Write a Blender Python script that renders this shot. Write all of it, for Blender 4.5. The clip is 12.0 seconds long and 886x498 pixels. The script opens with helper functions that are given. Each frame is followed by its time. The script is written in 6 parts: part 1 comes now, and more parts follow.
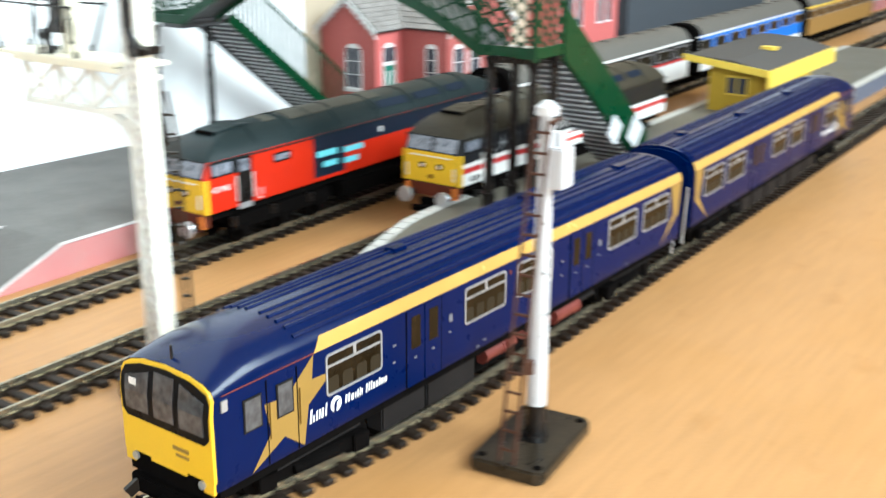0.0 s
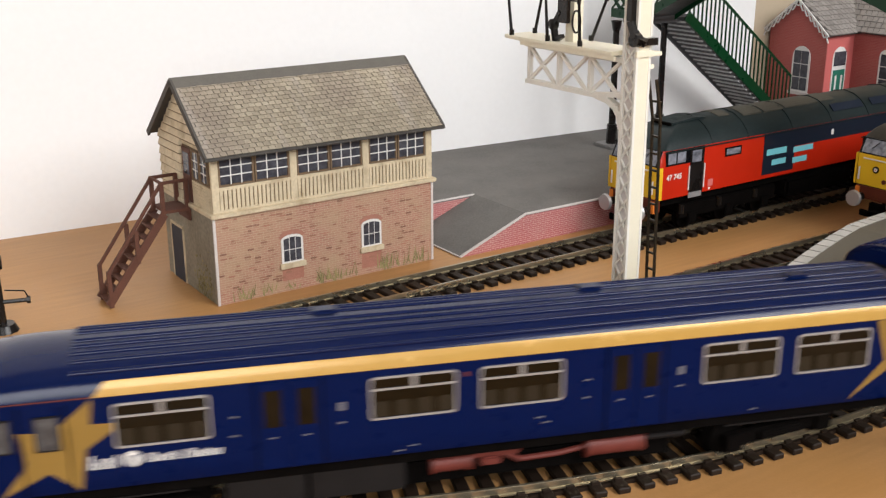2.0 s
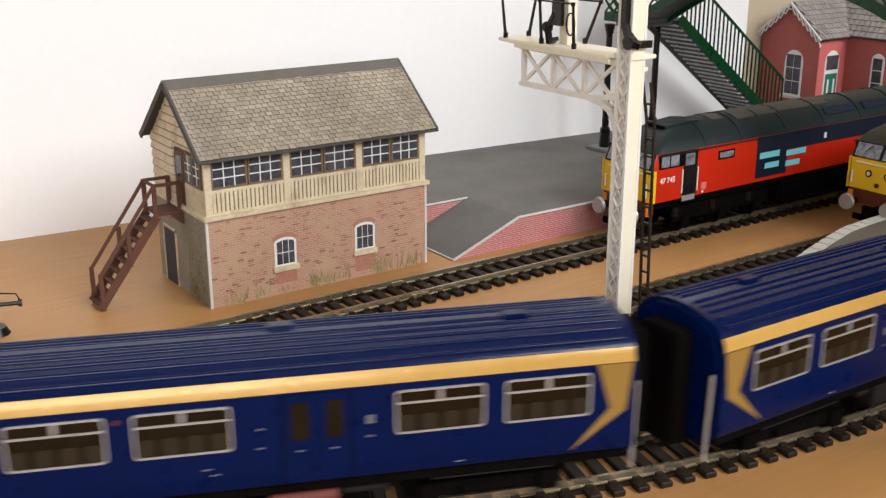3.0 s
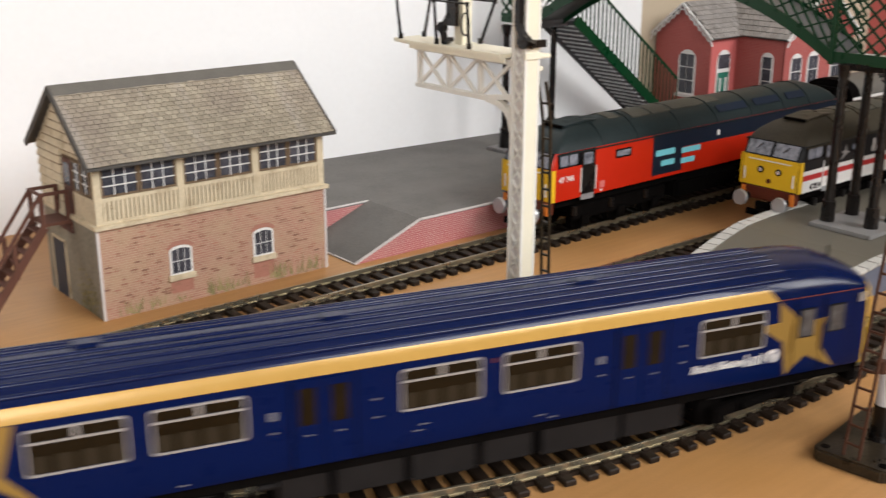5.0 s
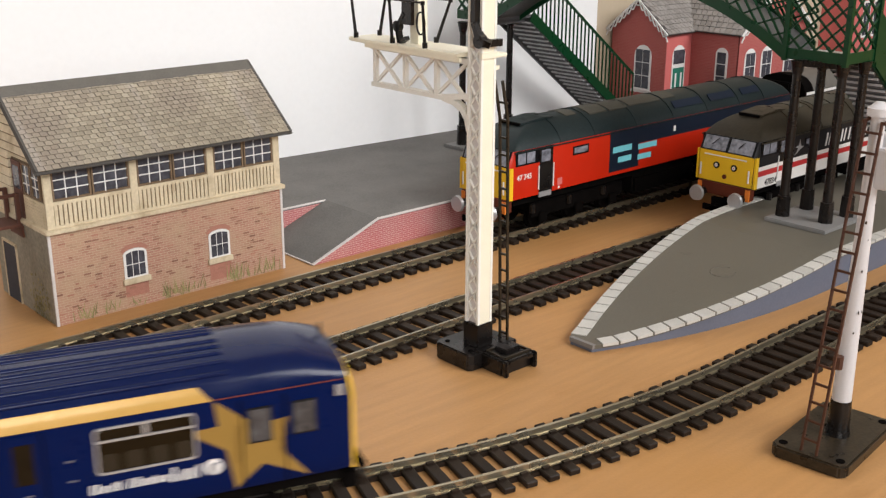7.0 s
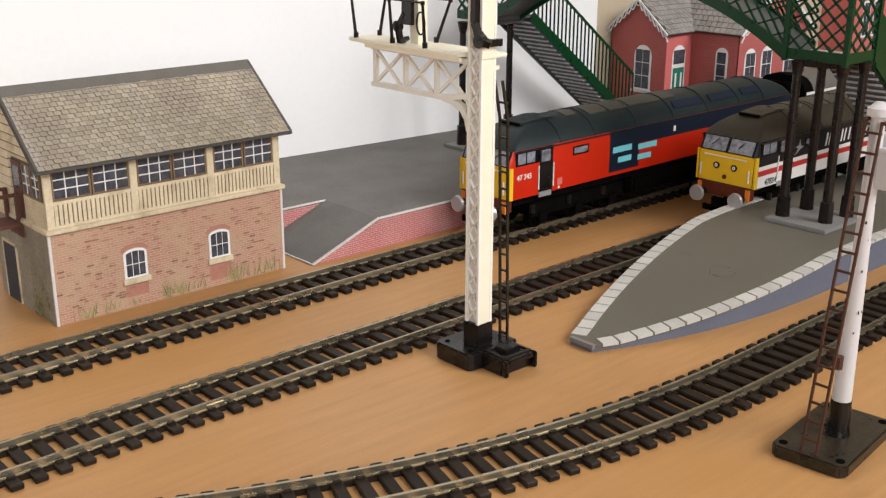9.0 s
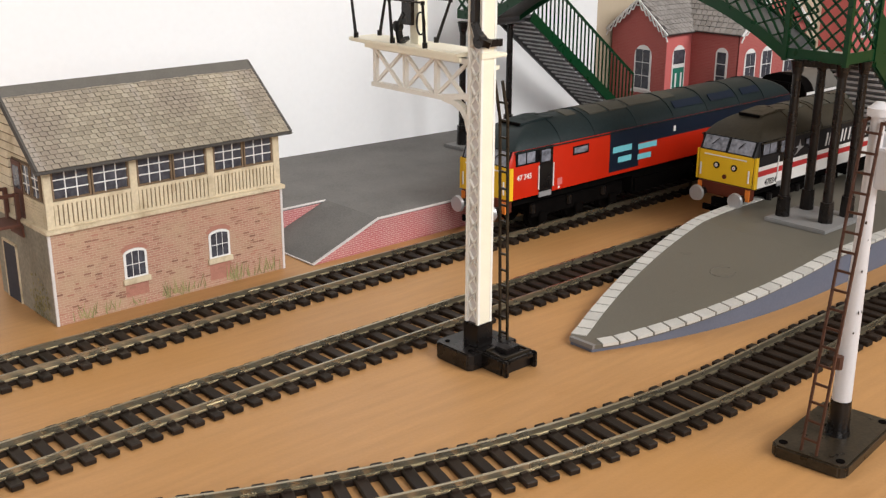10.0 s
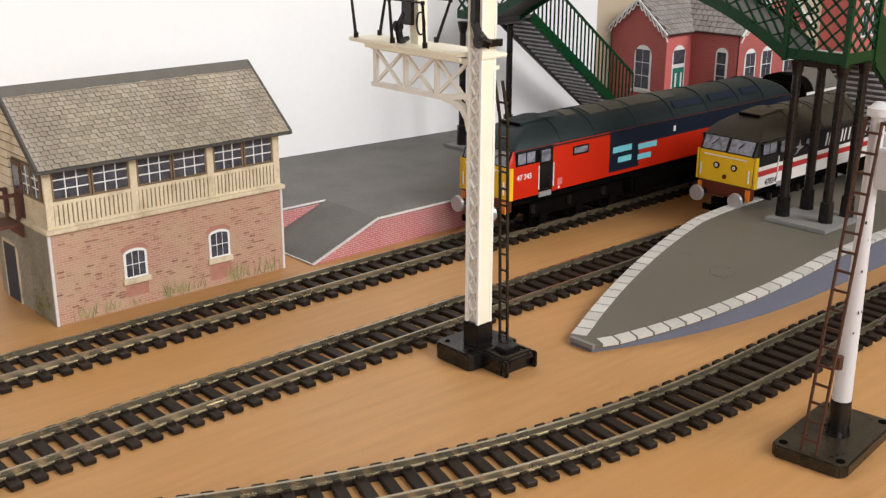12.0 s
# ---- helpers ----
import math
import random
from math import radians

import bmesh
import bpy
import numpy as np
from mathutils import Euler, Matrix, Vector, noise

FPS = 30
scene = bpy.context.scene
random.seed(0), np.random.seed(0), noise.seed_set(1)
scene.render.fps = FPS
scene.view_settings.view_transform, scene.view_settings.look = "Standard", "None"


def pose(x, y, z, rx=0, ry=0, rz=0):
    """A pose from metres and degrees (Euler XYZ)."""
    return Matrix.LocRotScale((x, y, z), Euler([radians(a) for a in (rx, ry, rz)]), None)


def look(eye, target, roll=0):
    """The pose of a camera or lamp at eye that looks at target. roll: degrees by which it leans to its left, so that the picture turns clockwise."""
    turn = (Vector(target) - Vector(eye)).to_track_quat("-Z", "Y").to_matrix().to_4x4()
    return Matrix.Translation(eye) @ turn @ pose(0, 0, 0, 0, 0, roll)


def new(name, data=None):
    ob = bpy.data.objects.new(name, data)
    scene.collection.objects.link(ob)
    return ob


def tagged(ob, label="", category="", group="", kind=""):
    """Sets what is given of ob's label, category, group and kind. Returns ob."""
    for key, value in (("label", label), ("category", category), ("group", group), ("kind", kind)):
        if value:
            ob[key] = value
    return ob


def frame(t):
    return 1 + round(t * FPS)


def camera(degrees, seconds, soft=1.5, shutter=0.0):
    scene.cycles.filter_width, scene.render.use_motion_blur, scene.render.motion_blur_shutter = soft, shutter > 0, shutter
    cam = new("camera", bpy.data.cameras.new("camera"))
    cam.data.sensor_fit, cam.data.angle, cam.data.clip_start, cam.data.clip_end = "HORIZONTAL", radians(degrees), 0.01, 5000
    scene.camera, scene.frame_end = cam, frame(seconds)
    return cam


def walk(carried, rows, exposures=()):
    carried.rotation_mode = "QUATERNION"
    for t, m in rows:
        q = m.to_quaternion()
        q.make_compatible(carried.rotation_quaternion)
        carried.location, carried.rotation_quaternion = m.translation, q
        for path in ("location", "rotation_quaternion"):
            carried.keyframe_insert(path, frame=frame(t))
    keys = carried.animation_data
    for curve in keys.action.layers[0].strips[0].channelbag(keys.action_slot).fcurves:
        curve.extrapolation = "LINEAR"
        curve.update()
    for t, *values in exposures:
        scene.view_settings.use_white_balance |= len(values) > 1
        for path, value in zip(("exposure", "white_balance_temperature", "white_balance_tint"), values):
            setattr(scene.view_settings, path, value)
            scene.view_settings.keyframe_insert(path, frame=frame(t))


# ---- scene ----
# All plans below are in millimetres of the model railway (00 scale); MM turns them into metres.
MM = 0.001
cam = camera(44.5, 12.0, 1.3, 0.9)


def mmpose(x, y, z, rx=0, ry=0, rz=0):
    return pose(x * MM, y * MM, z * MM, rx, ry, rz)


# seconds, x, y, z, yaw, pitch, roll
CAMERA_ROWS = [
    (0.0, 33.8, -1.7, 163.9, -55.55, -18.25, -0.34),
    (0.5, 24.1, -4.5, 164.8, -49.38, -18.32, -0.04),
    (1.0, 8.4, -3.8, 164.8, -43.35, -18.24, 0.09),
    (1.5, -3.2, -5.4, 165.2, -37.00, -18.23, 0.25),
    (2.0, -6.5, -4.5, 165.5, -34.33, -18.26, 0.14),
    (2.5, -6.6, -3.9, 165.1, -34.39, -18.13, 0.11),
    (4.5, -4.6, -2.3, 163.9, -37.95, -17.90, -0.19),
    (5.0, -2.1, -1.9, 163.3, -39.83, -17.86, -0.18),
    (5.5, 0.1, -0.9, 163.9, -41.82, -17.97, -0.27),
    (6.0, -0.7, -0.0, 164.1, -42.31, -18.05, -0.25),
    (6.5, 0.0, 0.0, 164.7, -42.09, -18.15, -0.20),
    (12.0, 0.0, 0.0, 164.7, -42.09, -18.15, -0.20),
]
walk(cam, [(t, mmpose(x, y, z, 90 + pitch, roll, yaw)) for t, x, y, z, yaw, pitch, roll in CAMERA_ROWS],
     exposures=[(0.0, 1.05, 5600, -4), (0.5, 0.95, 5600, -4), (1.0, 0.4, 6000, 3), (1.5, -0.25, 6450, 10), (2.0, 0.0, 6500, 10), (12.0, 0.0, 6500, 10)])

# ---- world, window light, exposure ----
world = bpy.data.worlds.new("daylight")
scene.world = world
world.use_nodes = True
wn = world.node_tree.nodes
sky = wn.new("ShaderNodeTexSky")
sky.sky_type, sky.sun_disc = "NISHITA", False
sky.sun_elevation, sky.sun_rotation = radians(40), radians(150)
wn["Background"].inputs["Strength"].default_value = 0.12
world.node_tree.links.new(sky.outputs["Color"], wn["Background"].inputs["Color"])


def window_lamp(name, m, w, h, watts, colour):
    lamp = bpy.data.lights.new(name, "AREA")
    lamp.shape, lamp.size, lamp.size_y = "RECTANGLE", w, h
    lamp.energy, lamp.color = watts, colour
    ob = new(name, lamp)
    ob.matrix_world = m
    return ob


# daylight from the room's high window, behind the camera
window_lamp("window_daylight", look((0.78, -1.27, 1.22), (0.32, 0.35, 0.05)), 1.3, 0.95, 38, (1.0, 0.985, 0.965))
# and from a lower one in the same wall
window_lamp("low_window_daylight", look((-0.72, -1.27, 0.62), (0.32, 0.40, 0.05)), 0.85, 0.85, 17, (1.0, 0.985, 0.965))


# ---- materials ----
def mat(name, col, rough=0.5, metal=0.0, var=0.1, scale=160.0, fine=1800.0, bump=0.15, each=0.0, island=0.0, coat=0.0, spec=0.3):
    """Principled surface with colour variation at two scales, roughness wear and fine relief. Scales are per metre."""
    m = bpy.data.materials.new(name)
    m.use_nodes = True
    n, l = m.node_tree.nodes, m.node_tree.links
    p = n["Principled BSDF"]
    p.inputs["Metallic"].default_value = metal
    p.inputs["Coat Weight"].default_value = coat
    p.inputs["Specular IOR Level"].default_value = spec
    co = n.new("ShaderNodeTexCoord")
    big = n.new("ShaderNodeTexNoise")
    big.inputs["Scale"].default_value, big.inputs["Detail"].default_value = scale, 4
    small = n.new("ShaderNodeTexNoise")
    small.inputs["Scale"].default_value, small.inputs["Detail"].default_value = fine, 3
    for t in (big, small):
        l.new(co.outputs["Object"], t.inputs["Vector"])
    add = n.new("ShaderNodeMath")
    add.operation = "ADD"
    l.new(big.outputs["Fac"], add.inputs[0])
    l.new(small.outputs["Fac"], add.inputs[1])
    ramp = n.new("ShaderNodeMapRange")
    ramp.inputs["From Min"].default_value, ramp.inputs["From Max"].default_value = 0.6, 1.4
    ramp.inputs["To Min"].default_value, ramp.inputs["To Max"].default_value = 1 - var, 1 + var
    l.new(add.outputs[0], ramp.inputs["Value"])
    fac = ramp.outputs[0]
    for amount, node, out in ((each, "ShaderNodeObjectInfo", "Random"), (island, "ShaderNodeNewGeometry", "Random Per Island")):
        if amount:
            src = n.new(node)
            mr = n.new("ShaderNodeMapRange")
            mr.inputs["To Min"].default_value, mr.inputs["To Max"].default_value = 1 - amount, 1 + amount
            l.new(src.outputs[out], mr.inputs["Value"])
            mul = n.new("ShaderNodeMath")
            mul.operation = "MULTIPLY"
            l.new(fac, mul.inputs[0])
            l.new(mr.outputs[0], mul.inputs[1])
            fac = mul.outputs[0]
    sc = n.new("ShaderNodeVectorMath")
    sc.operation = "SCALE"
    sc.inputs[0].default_value = col
    l.new(fac, sc.inputs["Scale"])
    l.new(sc.outputs[0], p.inputs["Base Color"])
    rr = n.new("ShaderNodeMapRange")
    rr.inputs["To Min"].default_value, rr.inputs["To Max"].default_value = max(0.02, rough - 0.1), min(1, rough + 0.1)
    l.new(big.outputs["Fac"], rr.inputs["Value"])
    l.new(rr.outputs[0], p.inputs["Roughness"])
    if bump:
        b = n.new("ShaderNodeBump")
        b.inputs["Strength"].default_value, b.inputs["Distance"].default_value = bump, 0.0002
        l.new(small.outputs["Fac"], b.inputs["Height"])
        l.new(b.outputs[0], p.inputs["Normal"])
    return m


def brick_mat(name, c1, c2, mortar, brick_w, brick_h, axis="XZ", stain=(0.5, 0.45, 0.38), stain_amount=0.35):
    """Printed brickwork: courses in metres, uneven brick colours, weather stains."""
    m = mat(name, c1, 0.8, var=0.1, bump=0.1)
    n, l = m.node_tree.nodes, m.node_tree.links
    p = n["Principled BSDF"]
    co = n.new("ShaderNodeTexCoord")
    sep = n.new("ShaderNodeSeparateXYZ")
    com = n.new("ShaderNodeCombineXYZ")
    l.new(co.outputs["Object"], sep.inputs[0])
    l.new(sep.outputs[axis[0]], com.inputs["X"])
    l.new(sep.outputs[axis[1]], com.inputs["Y"])
    br = n.new("ShaderNodeTexBrick")
    br.inputs["Scale"].default_value = 1.0
    br.inputs["Brick Width"].default_value, br.inputs["Row Height"].default_value = brick_w, brick_h
    br.inputs["Mortar Size"].default_value = brick_h * 0.1
    br.inputs["Bias"].default_value = -0.62
    br.inputs["Color1"].default_value, br.inputs["Color2"].default_value = (*c1, 1), (*c2, 1)
    br.inputs["Mortar"].default_value = (*mortar, 1)
    l.new(com.outputs[0], br.inputs["Vector"])
    no = n.new("ShaderNodeTexNoise")
    no.inputs["Scale"].default_value, no.inputs["Detail"].default_value = 60, 5
    l.new(co.outputs["Object"], no.inputs["Vector"])
    mr = n.new("ShaderNodeMapRange")
    mr.inputs["From Min"].default_value, mr.inputs["From Max"].default_value = 0.42, 0.75
    mr.inputs["To Max"].default_value = stain_amount * 2
    l.new(no.outputs["Fac"], mr.inputs["Value"])
    mix = n.new("ShaderNodeMix")
    mix.data_type = "RGBA"
    l.new(mr.outputs[0], mix.inputs["Factor"])
    l.new(br.outputs["Color"], mix.inputs["A"])
    mix.inputs["B"].default_value = (*stain, 1)
    l.new(mix.outputs["Result"], p.inputs["Base Color"])
    return m


def stained(m, colour, scales, lo, hi, amount, detail=4):
    """Mixes weather stains over the whole surface; scales are per metre along x, y and z."""
    n, l = m.node_tree.nodes, m.node_tree.links
    p = n["Principled BSDF"]
    old = p.inputs["Base Color"].links[0].from_socket
    geo = n.new("ShaderNodeNewGeometry")
    mp = n.new("ShaderNodeMapping")
    mp.inputs["Scale"].default_value = scales
    l.new(geo.outputs["Position"], mp.inputs["Vector"])
    no = n.new("ShaderNodeTexNoise")
    no.inputs["Scale"].default_value, no.inputs["Detail"].default_value = 1.0, detail
    l.new(mp.outputs[0], no.inputs["Vector"])
    mr = n.new("ShaderNodeMapRange")
    mr.inputs["From Min"].default_value, mr.inputs["From Max"].default_value = lo, hi
    mr.inputs["To Max"].default_value = amount
    l.new(no.outputs["Fac"], mr.inputs["Value"])
    mix = n.new("ShaderNodeMix")
    mix.data_type = "RGBA"
    l.new(mr.outputs[0], mix.inputs["Factor"])
    l.new(old, mix.inputs["A"])
    mix.inputs["B"].default_value = (*colour, 1)
    l.new(mix.outputs["Result"], p.inputs["Base Color"])
    return m


def slate_print(**kw):
    """Printed slates: olive-brown card with pinkish patches and pale streaks down the slope."""
    m = mat("roof_slate_print", (0.345, 0.30, 0.228), 0.8, var=0.22, scale=40, fine=1200, bump=0.2, **kw)
    stained(m, (0.25, 0.205, 0.17), (26, 26, 26), 0.46, 0.7, 0.8)
    stained(m, (0.42, 0.375, 0.335), (95, 9, 9), 0.55, 0.75, 0.75, 2)
    return m


def cream_print():
    """Printed cream woodwork with brown grime."""
    m = mat("cream_woodwork_print", (0.63, 0.535, 0.375), 0.75, var=0.16, scale=110, fine=900, bump=0.1)
    return stained(m, (0.30, 0.215, 0.12), (130, 130, 90), 0.53, 0.78, 0.8, 6)


def board_mat():
    """Bare pale plywood: long soft grain, blotches of old glue and varnish."""
    m = mat("bare_plywood", (0.445, 0.237, 0.092), 0.45, var=0.06, scale=14, fine=900, bump=0.25)
    n, l = m.node_tree.nodes, m.node_tree.links
    p = n["Principled BSDF"]
    old = p.inputs["Base Color"].links[0].from_socket
    co = n.new("ShaderNodeTexCoord")
    mp = n.new("ShaderNodeMapping")
    mp.inputs["Scale"].default_value = (30, 330, 30)
    mp.inputs["Rotation"].default_value = (0, 0, radians(42))
    l.new(co.outputs["Object"], mp.inputs["Vector"])
    grain = n.new("ShaderNodeTexNoise")
    grain.inputs["Scale"].default_value, grain.inputs["Detail"].default_value = 1.0, 6
    l.new(mp.outputs[0], grain.inputs["Vector"])
    ramp = n.new("ShaderNodeMapRange")
    ramp.inputs["From Min"].default_value, ramp.inputs["From Max"].default_value = 0.3, 0.7
    ramp.inputs["To Min"].default_value, ramp.inputs["To Max"].default_value = 0.92, 1.07
    l.new(grain.outputs["Fac"], ramp.inputs["Value"])
    sc = n.new("ShaderNodeVectorMath")
    sc.operation = "SCALE"
    l.new(old, sc.inputs[0])
    l.new(ramp.outputs[0], sc.inputs["Scale"])
    blot = n.new("ShaderNodeTexNoise")
    blot.inputs["Scale"].default_value, blot.inputs["Detail"].default_value = 9, 3
    l.new(co.outputs["Object"], blot.inputs["Vector"])
    br = n.new("ShaderNodeMapRange")
    br.inputs["From Min"].default_value, br.inputs["From Max"].default_value = 0.52, 0.72
    br.inputs["To Max"].default_value = 0.55
    l.new(blot.outputs["Fac"], br.inputs["Value"])
    mix = n.new("ShaderNodeMix")
    mix.data_type = "RGBA"
    l.new(br.outputs[0], mix.inputs["Factor"])
    l.new(sc.outputs[0], mix.inputs["A"])
    mix.inputs["B"].default_value = (0.39, 0.19, 0.052, 1)
    l.new(mix.outputs["Result"], p.inputs["Base Color"])
    return m


